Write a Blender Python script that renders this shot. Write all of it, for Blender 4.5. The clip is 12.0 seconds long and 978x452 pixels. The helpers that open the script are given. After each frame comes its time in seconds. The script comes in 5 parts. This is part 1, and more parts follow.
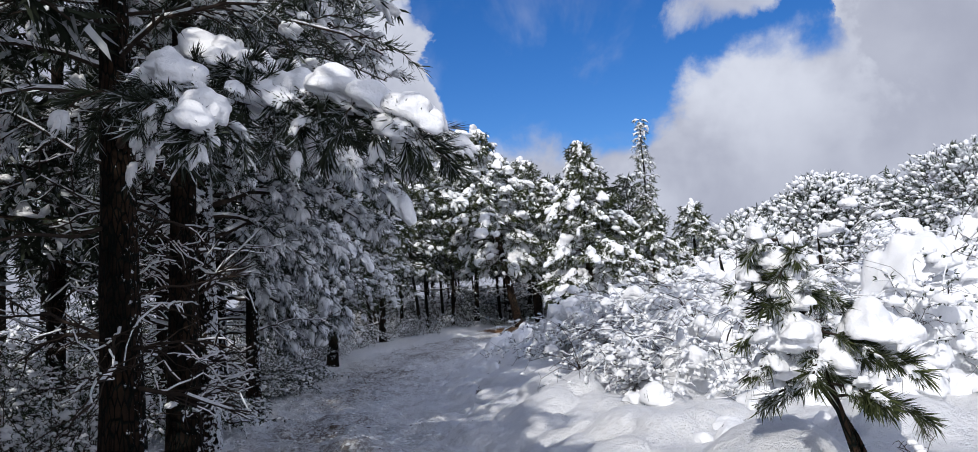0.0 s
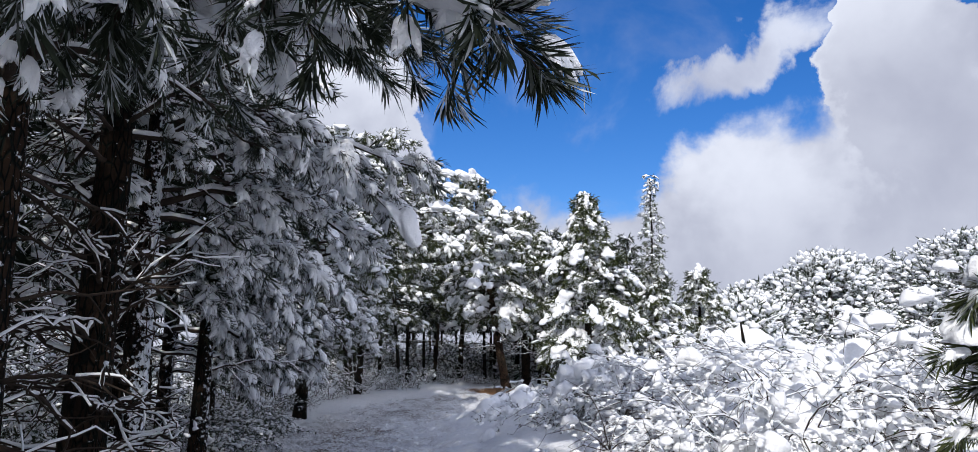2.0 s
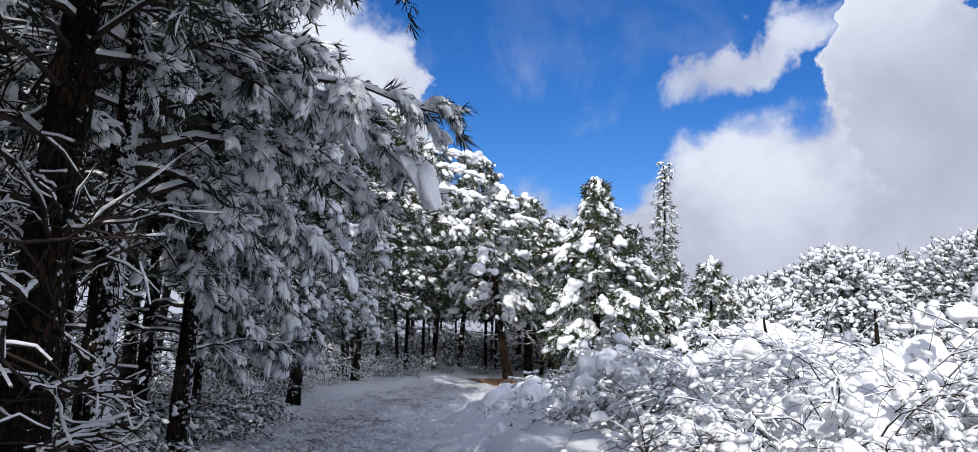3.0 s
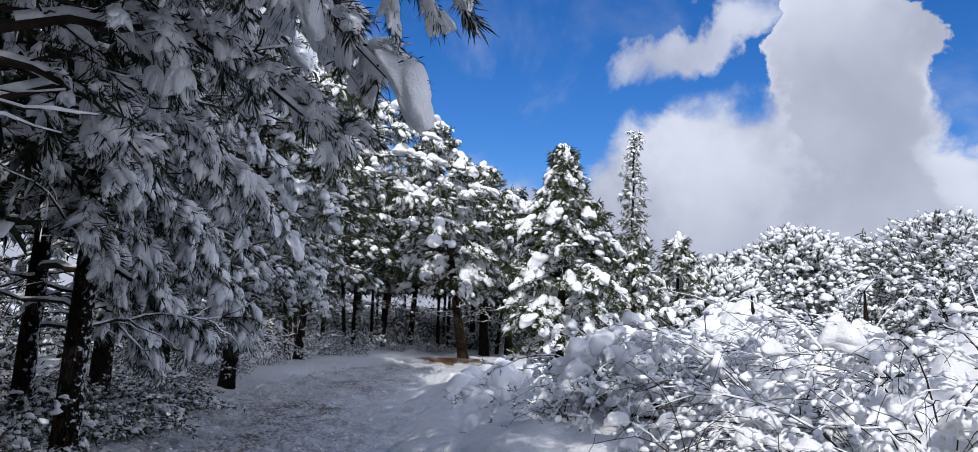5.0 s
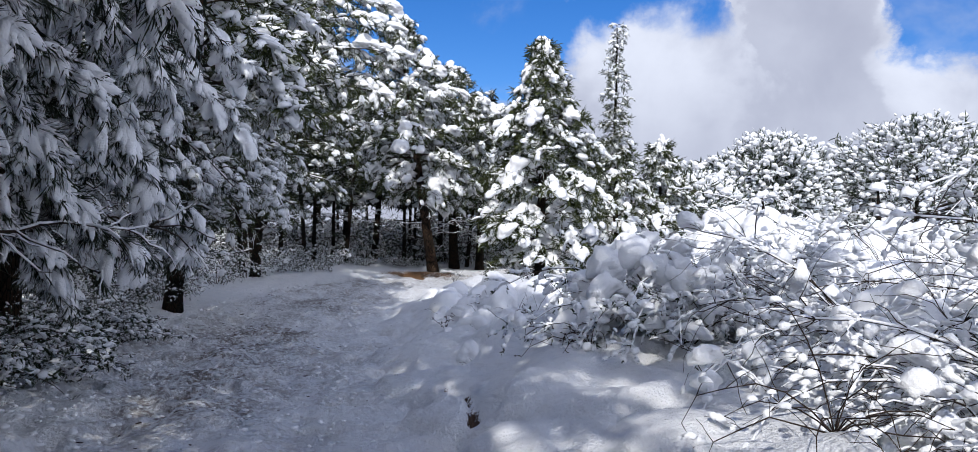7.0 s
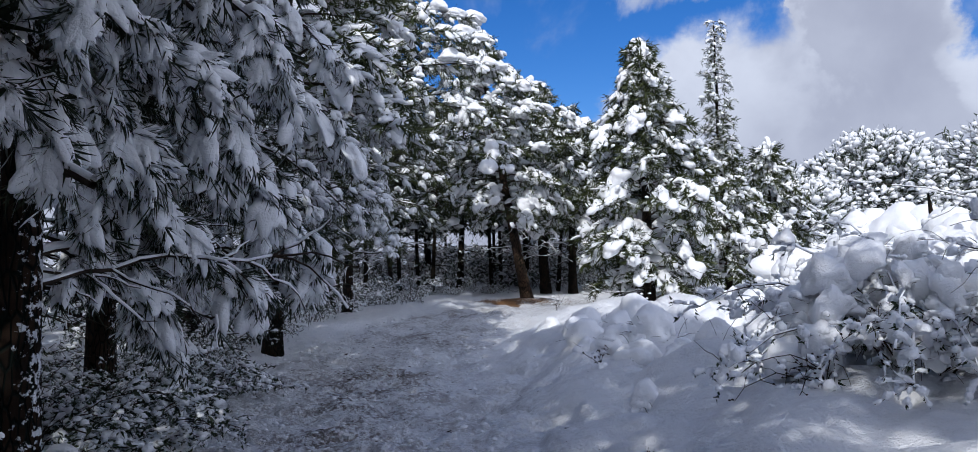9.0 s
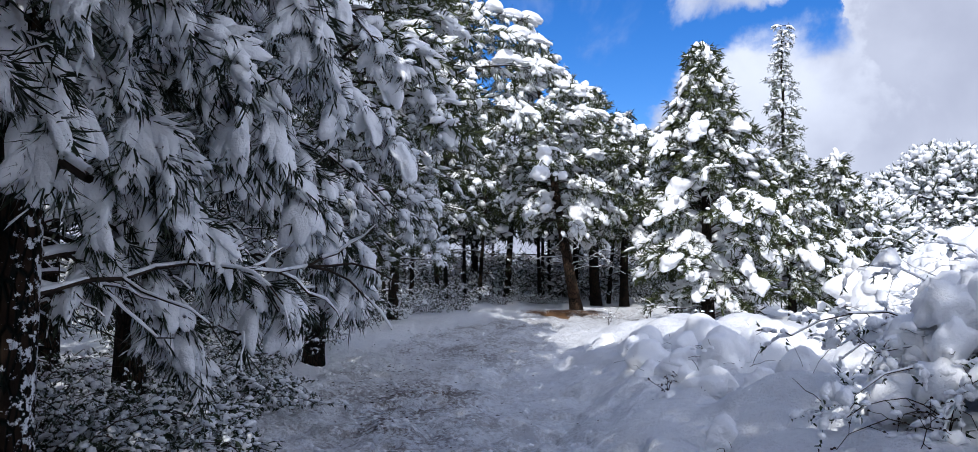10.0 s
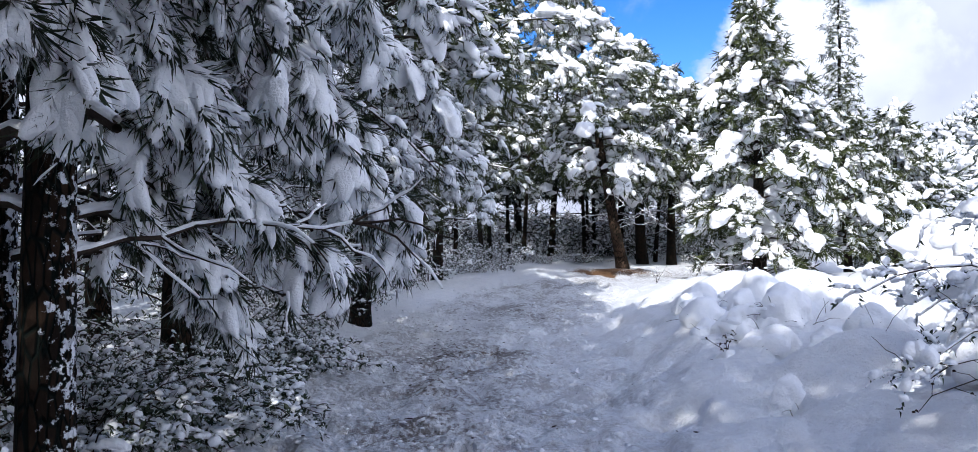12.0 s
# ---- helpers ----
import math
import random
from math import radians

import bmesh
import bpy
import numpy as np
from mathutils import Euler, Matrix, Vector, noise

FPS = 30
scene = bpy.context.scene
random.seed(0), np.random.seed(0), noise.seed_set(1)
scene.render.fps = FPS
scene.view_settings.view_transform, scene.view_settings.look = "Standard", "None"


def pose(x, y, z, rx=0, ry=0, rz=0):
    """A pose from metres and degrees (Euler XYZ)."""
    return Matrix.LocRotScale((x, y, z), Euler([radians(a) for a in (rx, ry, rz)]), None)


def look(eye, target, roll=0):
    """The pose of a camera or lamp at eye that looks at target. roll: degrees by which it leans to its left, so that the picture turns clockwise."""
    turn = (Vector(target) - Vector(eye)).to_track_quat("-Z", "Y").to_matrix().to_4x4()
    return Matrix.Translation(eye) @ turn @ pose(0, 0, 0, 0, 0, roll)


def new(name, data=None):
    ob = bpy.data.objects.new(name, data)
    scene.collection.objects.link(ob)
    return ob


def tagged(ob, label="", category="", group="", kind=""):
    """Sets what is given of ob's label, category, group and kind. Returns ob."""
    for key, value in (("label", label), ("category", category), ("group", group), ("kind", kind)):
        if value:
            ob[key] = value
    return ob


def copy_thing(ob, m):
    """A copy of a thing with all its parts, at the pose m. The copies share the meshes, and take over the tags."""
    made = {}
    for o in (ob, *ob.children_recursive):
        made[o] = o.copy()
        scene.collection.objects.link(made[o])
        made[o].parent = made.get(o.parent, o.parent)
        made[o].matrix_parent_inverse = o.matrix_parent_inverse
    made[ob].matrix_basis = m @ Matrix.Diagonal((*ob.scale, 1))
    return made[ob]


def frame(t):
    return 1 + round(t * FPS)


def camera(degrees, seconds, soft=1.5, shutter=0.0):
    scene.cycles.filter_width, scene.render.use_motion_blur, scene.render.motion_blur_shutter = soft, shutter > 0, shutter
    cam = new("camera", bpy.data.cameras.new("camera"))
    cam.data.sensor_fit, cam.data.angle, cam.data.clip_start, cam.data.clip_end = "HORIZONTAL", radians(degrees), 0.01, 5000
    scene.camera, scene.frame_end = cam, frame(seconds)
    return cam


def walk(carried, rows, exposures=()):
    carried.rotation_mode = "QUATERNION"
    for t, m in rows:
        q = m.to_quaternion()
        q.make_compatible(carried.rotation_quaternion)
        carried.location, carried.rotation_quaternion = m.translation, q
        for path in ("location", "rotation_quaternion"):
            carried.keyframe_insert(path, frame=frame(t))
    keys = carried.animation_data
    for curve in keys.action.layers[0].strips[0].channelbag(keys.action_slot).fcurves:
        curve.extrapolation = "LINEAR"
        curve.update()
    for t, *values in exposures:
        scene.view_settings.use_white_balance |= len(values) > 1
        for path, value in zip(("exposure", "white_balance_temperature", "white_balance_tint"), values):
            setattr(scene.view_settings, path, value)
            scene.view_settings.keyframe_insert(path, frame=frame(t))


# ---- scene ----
cam = camera(65.1, 12.0, soft=0.8)
PATH = [
    (0, (0.379, 0.903, 1.538), (0.362, 2.891, 1.755), -3.3),
    (0.5, (0.273, 1.44, 1.477), (0.394, 3.429, 1.651), -0.4),
    (1, (0.167, 2.058, 1.487), (0.169, 4.042, 1.741), -1.6),
    (1.5, (0.03, 2.589, 1.48), (0.079, 4.567, 1.769), 1.1),
    (2, (-0.05, 3.069, 1.5), (-0.024, 5.035, 1.865), 0.9),
    (2.5, (-0.118, 3.576, 1.509), (-0.109, 5.538, 1.898), 1.1),
    (2.7, (-0.19, 3.842, 1.447), (-0.198, 5.809, 1.809), 2.3),
    (4.3, (-0.499, 5.513, 1.597), (-0.302, 7.479, 1.902), 0.2),
    (4.5, (-0.507, 5.708, 1.57), (-0.339, 7.681, 1.856), 0.6),
    (5, (-0.629, 6.215, 1.515), (-0.458, 8.187, 1.803), 3.2),
    (5.5, (-0.708, 6.648, 1.487), (-0.7, 8.639, 1.685), 0.9),
    (6, (-0.793, 7.182, 1.455), (-0.695, 9.179, 1.51), 1.4),
    (6.5, (-0.855, 7.749, 1.452), (-0.556, 9.725, 1.397), 1.3),
    (6.7, (-0.875, 7.944, 1.469), (-0.592, 9.923, 1.481), 2.7),
    (8.3, (-1.425, 9.433, 1.462), (-1.007, 11.385, 1.584), -2.0),
    (8.5, (-1.53, 9.514, 1.44), (-1.139, 11.474, 1.512), -1.7),
    (9, (-1.669, 9.874, 1.425), (-1.542, 11.866, 1.557), -0.7),
    (9.5, (-1.726, 10.214, 1.47), (-1.716, 12.206, 1.652), -1.1),
    (10, (-1.748, 10.573, 1.495), (-1.742, 12.567, 1.645), 1.0),
    (10.5, (-1.735, 10.786, 1.495), (-1.866, 12.779, 1.604), 0.1),
    (11, (-1.809, 10.82, 1.483), (-1.962, 12.813, 1.543), -1.8),
    (11.5, (-1.81, 10.818, 1.47), (-1.962, 12.811, 1.522), -0.8),
    (12, (-1.814, 10.842, 1.468), (-1.916, 12.839, 1.514), 0.3),
]
walk(cam, [(t, look(eye, target, roll)) for t, eye, target, roll in PATH],
     exposures=[(0, -0.1, 5920, 10), (2.5, 0.15, 5930, 10), (4.5, -0.08, 5800, 10), (6.5, 0.16, 5840, 10), (9, -0.1, 5640, 10), (10.5, 0.5, 5680, 10), (12, 0.72, 5680, 10)])


# ---------------------------------------------------------------- light
SUN_FROM = Vector((-0.30, -0.95, 0)).normalized()
SUN_ELEVATION = 37.0

sun_data = bpy.data.lights.new("sun", "SUN")
sun_data.energy, sun_data.angle, sun_data.color = 3.0, radians(0.6), (1.0, 0.91, 0.79)
sun = new("sun", sun_data)
sun_spot = SUN_FROM * math.cos(radians(SUN_ELEVATION)) + Vector((0, 0, math.sin(radians(SUN_ELEVATION))))
sun.matrix_world = look(sun_spot * 60, (0, 0, 0))

world = bpy.data.worlds.new("world")
scene.world = world
world.use_nodes = True


def wire(tree, kind, inputs=None, **settings):
    """A node with its settings, and its inputs by name or number set or linked."""
    node = tree.nodes.new(kind)
    for key, value in settings.items():
        setattr(node, key, value)
    for key, value in (inputs or {}).items():
        if isinstance(value, bpy.types.NodeSocket):
            tree.links.new(value, node.inputs[key])
        else:
            node.inputs[key].default_value = value
    return node


def calc(tree, op, a, b=0.0, c=0.0):
    return wire(tree, "ShaderNodeMath", {0: a, 1: b, 2: c}, operation=op).outputs[0]


def ramp(tree, value, lo, hi, a=0.0, b=1.0, smooth=True):
    return wire(tree, "ShaderNodeMapRange", {"Value": value, "From Min": lo, "From Max": hi, "To Min": a, "To Max": b},
                interpolation_type="SMOOTHSTEP" if smooth else "LINEAR").outputs[0]


def mixed(tree, factor, a, b):
    return wire(tree, "ShaderNodeMix", {0: factor, 6: a, 7: b}, data_type="RGBA").outputs[2]


def grain(tree, vector, scale, detail=4.0, rough=0.55, distortion=0.0):
    return wire(tree, "ShaderNodeTexNoise", {"Vector": vector, "Scale": scale, "Detail": detail, "Roughness": rough,
                                             "Distortion": distortion}).outputs[0]


def build_sky():
    t = world.node_tree
    t.nodes.clear()
    way = wire(t, "ShaderNodeTexCoord").outputs["Generated"]
    xyz = wire(t, "ShaderNodeSeparateXYZ", {0: way})
    azimuth = calc(t, "MULTIPLY", calc(t, "ARCTAN2", xyz.outputs[0], xyz.outputs[1]), 57.3)
    height = calc(t, "MULTIPLY", calc(t, "ARCSINE", xyz.outputs[2]), 57.3)
    warp = wire(t, "ShaderNodeTexNoise", {"Vector": way, "Scale": 8.0, "Detail": 8.0, "Roughness": 0.58, "Distortion": 0.2}).outputs["Color"]
    warp = wire(t, "ShaderNodeSeparateColor", {0: warp})
    true_height = height
    azimuth = calc(t, "ADD", azimuth, calc(t, "MULTIPLY", calc(t, "SUBTRACT", warp.outputs[0], 0.5), 15.0))
    height = calc(t, "ADD", height, calc(t, "MULTIPLY", calc(t, "SUBTRACT", warp.outputs[1], 0.5), 9.0))
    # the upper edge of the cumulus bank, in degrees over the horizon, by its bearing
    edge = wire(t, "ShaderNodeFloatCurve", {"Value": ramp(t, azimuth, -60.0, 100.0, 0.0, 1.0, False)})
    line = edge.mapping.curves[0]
    # bearings out of view stand high: unseen cloud added to lighten the shade
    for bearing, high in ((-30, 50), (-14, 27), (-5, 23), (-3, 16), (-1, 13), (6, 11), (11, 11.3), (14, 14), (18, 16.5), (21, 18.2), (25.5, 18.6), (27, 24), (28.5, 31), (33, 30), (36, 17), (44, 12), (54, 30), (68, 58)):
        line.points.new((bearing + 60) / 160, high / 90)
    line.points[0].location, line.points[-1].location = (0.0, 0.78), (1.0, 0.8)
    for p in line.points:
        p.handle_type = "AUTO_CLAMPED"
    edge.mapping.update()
    billow = calc(t, "SUBTRACT", grain(t, way, 9.0, 8.0, 0.55, 0.2), 0.5)
    edge = calc(t, "ADD", calc(t, "MULTIPLY", edge.outputs[0], 90.0), calc(t, "MULTIPLY", billow, 6.0))
    # a loose puff over the bank, drawn out upwards
    along = calc(t, "SUBTRACT", azimuth, 21.8)
    above = calc(t, "SUBTRACT", calc(t, "SUBTRACT", height, 22.8), calc(t, "MULTIPLY", along, 0.45))
    away = calc(t, "ADD", calc(t, "POWER", calc(t, "ABSOLUTE", calc(t, "DIVIDE", along, 6.5)), 2.0), calc(t, "POWER", calc(t, "ABSOLUTE", calc(t, "DIVIDE", above, 2.4)), 2.0))
    puff = ramp(t, calc(t, "ADD", away, calc(t, "MULTIPLY", billow, 2.2)), 1.25, 0.35, 0.0, 0.9)
    veil = ramp(t, grain(t, way, 5.0, 6.0, 0.6, 0.3), 0.52, 0.75, 0.0, 0.45)
    veil = calc(t, "MULTIPLY", veil, ramp(t, true_height, 32.0, 12.0))
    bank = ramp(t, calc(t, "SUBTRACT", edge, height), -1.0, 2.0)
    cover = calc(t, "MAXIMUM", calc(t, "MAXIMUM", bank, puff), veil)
    sky = wire(t, "ShaderNodeTexSky", sky_type="NISHITA", sun_disc=False, sun_elevation=radians(SUN_ELEVATION),
               sun_rotation=math.atan2(SUN_FROM.x, SUN_FROM.y), altitude=900.0, air_density=1.0, dust_density=1.0, ozone_density=2.0)
    blue = wire(t, "ShaderNodeHueSaturation", {"Hue": 0.512, "Saturation": 1.38, "Value": SKY_VALUE, "Color": sky.outputs[0]}).outputs[0]
    shade = ramp(t, calc(t, "ADD", grain(t, way, 4.0, 5.0, 0.5), calc(t, "MULTIPLY", billow, 0.5)), 0.35, 0.68)
    shade = calc(t, "MULTIPLY", shade, ramp(t, calc(t, "SUBTRACT", edge, height), 2.0, 13.0, 1.0, 0.35))
    cloud = mixed(t, shade, (3.2, 3.2, 3.65, 1), (5.6, 5.55, 5.8, 1))
    # clouds towards the sun, behind the view, are brightened to lift the shade
    towards = wire(t, "ShaderNodeVectorMath", {0: way, 1: tuple(sun_spot)}, operation="DOT_PRODUCT").outputs["Value"]
    cloud = wire(t, "ShaderNodeMix", {0: 1.0, 6: cloud, 7: wire(t, "ShaderNodeCombineColor", {k: ramp(t, towards, 0.1, 1.0, 1.0, 1.8) for k in range(3)}).outputs[0]}, data_type="RGBA", blend_type="MULTIPLY").outputs[2]
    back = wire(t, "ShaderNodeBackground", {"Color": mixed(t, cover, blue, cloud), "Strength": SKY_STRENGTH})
    wire(t, "ShaderNodeOutputWorld", {"Surface": back.outputs[0]})


SKY_STRENGTH, SKY_VALUE = 0.14, 0.82
build_sky()


# ---------------------------------------------------------------- materials
def material(name):
    m = bpy.data.materials.new(name)
    m.use_nodes = True
    t = m.node_tree
    t.nodes.clear()
    shader = wire(t, "ShaderNodeBsdfPrincipled")
    wire(t, "ShaderNodeOutputMaterial", {"Surface": shader.outputs[0]})
    return m, t, shader


def bump(t, shader, height, strength, distance):
    node = wire(t, "ShaderNodeBump", {"Height": height, "Strength": strength, "Distance": distance})
    t.links.new(node.outputs[0], shader.inputs["Normal"])


def snow_material(name="fresh_snow", scale=1.0):
    m, t, s = material(name)
    at = wire(t, "ShaderNodeNewGeometry").outputs["Position"]
    fine, broad = grain(t, at, 55.0 * scale, 3.0, 0.6), grain(t, at, 6.0 * scale, 4.0)
    tone = calc(t, "ADD", calc(t, "MULTIPLY", fine, 0.35), calc(t, "MULTIPLY", broad, 0.65))
    t.links.new(mixed(t, ramp(t, tone, 0.3, 0.7), (0.87, 0.885, 0.91, 1), (0.95, 0.955, 0.96, 1)), s.inputs["Base Color"])
    s.inputs["Roughness"].default_value = 0.75
    s.inputs["Specular IOR Level"].default_value = 0.25
    bump(t, s, calc(t, "ADD", fine, calc(t, "MULTIPLY", broad, 2.5)), 0.5, 0.02)
    return m


def bark_material(name, stuck_from, bright=1.0):
    m, t, s = material(name)
    geometry = wire(t, "ShaderNodeNewGeometry")
    at = geometry.outputs["Position"]
    stretched = wire(t, "ShaderNodeMapping", {"Vector": at, "Scale": (1.0, 1.0, 0.28)}).outputs[0]
    plates = wire(t, "ShaderNodeTexVoronoi", {"Vector": stretched, "Scale": 26.0}, feature="DISTANCE_TO_EDGE").outputs[0]
    rough = grain(t, stretched, 60.0, 5.0, 0.65)
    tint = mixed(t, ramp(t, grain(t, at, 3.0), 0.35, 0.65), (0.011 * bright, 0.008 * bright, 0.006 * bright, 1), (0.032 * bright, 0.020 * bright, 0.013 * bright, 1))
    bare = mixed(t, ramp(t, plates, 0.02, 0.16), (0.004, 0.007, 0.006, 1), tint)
    # wind-blown snow sticks to the side that faces the road
    side = wire(t, "ShaderNodeVectorMath", {0: geometry.outputs["Normal"], 1: (0.92, 0.25, 0.3)}, operation="DOT_PRODUCT").outputs["Value"]
    stuck = calc(t, "ADD", calc(t, "MULTIPLY", side, 0.13), grain(t, at, 19.0, 5.0, 0.68))
    flake = ramp(t, stuck, stuck_from, stuck_from + 0.035)
    t.links.new(mixed(t, flake, bare, (0.82, 0.84, 0.88, 1)), s.inputs["Base Color"])
    s.inputs["Roughness"].default_value = 0.95
    s.inputs["Specular IOR Level"].default_value = 0.08
    deep = calc(t, "ADD", calc(t, "MULTIPLY", ramp(t, plates, 0.0, 0.15), 1.0), calc(t, "MULTIPLY", rough, 0.5))
    bump(t, s, calc(t, "ADD", deep, calc(t, "MULTIPLY", flake, 0.6)), 0.9, 0.02)
    return m


def twig_material():
    m, t, s = material("bare_twig")
    at = wire(t, "ShaderNodeNewGeometry").outputs["Position"]
    t.links.new(mixed(t, grain(t, at, 18.0), (0.018, 0.014, 0.012, 1), (0.062, 0.046, 0.035, 1)), s.inputs["Base Color"])
    s.inputs["Roughness"].default_value = 0.9
    s.inputs["Specular IOR Level"].default_value = 0.1
    return m


def needle_material(name, dark, light, frost):
    m, t, s = material(name)
    geometry = wire(t, "ShaderNodeNewGeometry")
    island = geometry.outputs["Random Per Island"]
    patch = grain(t, geometry.outputs["Position"], 2.2, 3.0)
    green = mixed(t, island, (*dark, 1), (*light, 1))
    white = ramp(t, calc(t, "ADD", calc(t, "MULTIPLY", island, 0.6), calc(t, "MULTIPLY", patch, 0.7)), 1.0 - frost - 0.12, 1.0 - frost + 0.12)
    t.links.new(mixed(t, white, green, (0.66, 0.69, 0.72, 1)), s.inputs["Base Color"])
    s.inputs["Roughness"].default_value = 0.7
    s.inputs["Specular IOR Level"].default_value = 0.15
    return m


SNOW = snow_material()
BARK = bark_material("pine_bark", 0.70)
# same bark lightened for one sunlit trunk; its sunlight is put into the colour
BARK_RED_SUNLIT = bark_material("sunlit_reddish_bark", 0.74, 3.4)
BARK_SPECKLED = bark_material("speckled_bark", 0.62)
BARK_PLASTERED = bark_material("plastered_bark", 0.53)
TWIG = twig_material()
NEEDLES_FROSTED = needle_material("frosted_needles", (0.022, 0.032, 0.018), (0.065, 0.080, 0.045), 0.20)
# darker greens for shaded pines; part of their shade is put into this colour
NEEDLES_SHADED = needle_material("shaded_needles", (0.012, 0.017, 0.010), (0.036, 0.046, 0.026), 0.12)
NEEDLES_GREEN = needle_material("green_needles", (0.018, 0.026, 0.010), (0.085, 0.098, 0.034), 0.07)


def ground_material():
    m, t, s = material("snowy_ground")
    at = wire(t, "ShaderNodeNewGeometry").outputs["Position"]
    fine, broad = grain(t, at, 42.0, 4.0, 0.65), grain(t, at, 5.0, 4.0)
    crumbs = grain(t, at, 17.0, 4.0, 0.7)
    snow = mixed(t, ramp(t, calc(t, "ADD", calc(t, "MULTIPLY", fine, 0.4), calc(t, "MULTIPLY", broad, 0.6)), 0.3, 0.7),
                 (0.87, 0.885, 0.91, 1), (0.95, 0.955, 0.96, 1))
    trod = wire(t, "ShaderNodeAttribute", attribute_name="trodden").outputs["Fac"]
    soil = wire(t, "ShaderNodeAttribute", attribute_name="soil").outputs["Fac"]
    litter = wire(t, "ShaderNodeAttribute", attribute_name="litter").outputs["Fac"]
    grit = calc(t, "MULTIPLY", ramp(t, calc(t, "ADD", calc(t, "MULTIPLY", crumbs, 0.7), calc(t, "MULTIPLY", grain(t, at, 1.7, 3.0), 0.5)), 0.56, 0.70), trod)
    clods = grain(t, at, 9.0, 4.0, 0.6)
    # hollows darker in colour: dirty slush, and shade painted in to show the relief
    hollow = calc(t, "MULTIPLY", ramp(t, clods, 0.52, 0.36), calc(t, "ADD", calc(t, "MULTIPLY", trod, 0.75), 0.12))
    shaded_slush = mixed(t, hollow, snow, (0.52, 0.50, 0.495, 1))
    c = mixed(t, grit, shaded_slush, (0.16, 0.12, 0.09, 1))
    mud = mixed(t, crumbs, (0.035, 0.022, 0.014, 1), (0.16, 0.095, 0.05, 1))
    bare = ramp(t, calc(t, "ADD", soil, calc(t, "MULTIPLY", calc(t, "SUBTRACT", crumbs, 0.5), 1.2)), 0.45, 0.6)
    c = mixed(t, bare, c, mud)
    fallen = ramp(t, calc(t, "ADD", litter, calc(t, "MULTIPLY", calc(t, "SUBTRACT", crumbs, 0.5), 1.4)), 0.4, 0.6)
    c = mixed(t, fallen, c, mixed(t, fine, (0.12, 0.065, 0.028, 1), (0.30, 0.16, 0.07, 1)))
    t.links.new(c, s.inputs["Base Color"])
    t.links.new(calc(t, "SUBTRACT", 0.75, calc(t, "MULTIPLY", bare, 0.55)), s.inputs["Roughness"])
    s.inputs["Specular IOR Level"].default_value = 0.3
    high = calc(t, "ADD", fine, calc(t, "ADD", calc(t, "MULTIPLY", broad, 2.0), calc(t, "MULTIPLY", calc(t, "MULTIPLY", crumbs, trod), 2.5)))
    high = calc(t, "ADD", high, calc(t, "MULTIPLY", clods, calc(t, "ADD", calc(t, "MULTIPLY", trod, 6.0), 0.7)))
    bump(t, s, high, 0.85, 0.05)
    return m


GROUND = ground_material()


# ---------------------------------------------------------------- mesh tools
def mesh_of(name, verts, faces, mat, smooth=True):
    """A mesh from arrays; faces: an array of triangles, or a list of several arrays of equal-sided faces."""
    me = bpy.data.meshes.new(name)
    groups = faces if isinstance(faces, list) else [faces]
    groups = [g for g in groups if len(g)]
    me.vertices.add(len(verts))
    me.vertices.foreach_set("co", np.asarray(verts, np.float32).ravel())
    corners = np.concatenate([g.ravel() for g in groups]).astype(np.int32)
    sizes = np.concatenate([np.full(len(g), g.shape[1]) for g in groups]).astype(np.int32)
    me.loops.add(len(corners))
    me.loops.foreach_set("vertex_index", corners)
    me.polygons.add(len(sizes))
    me.polygons.foreach_set("loop_start", np.concatenate([[0], np.cumsum(sizes)[:-1]]).astype(np.int32))
    me.polygons.foreach_set("loop_total", sizes)
    me.polygons.foreach_set("use_smooth", np.full(len(sizes), smooth))
    me.materials.append(mat)
    me.update(calc_edges=True)
    return me


def part(name, me, parent, label=""):
    ob = new(name, me)
    ob.parent = parent
    return tagged(ob, label)


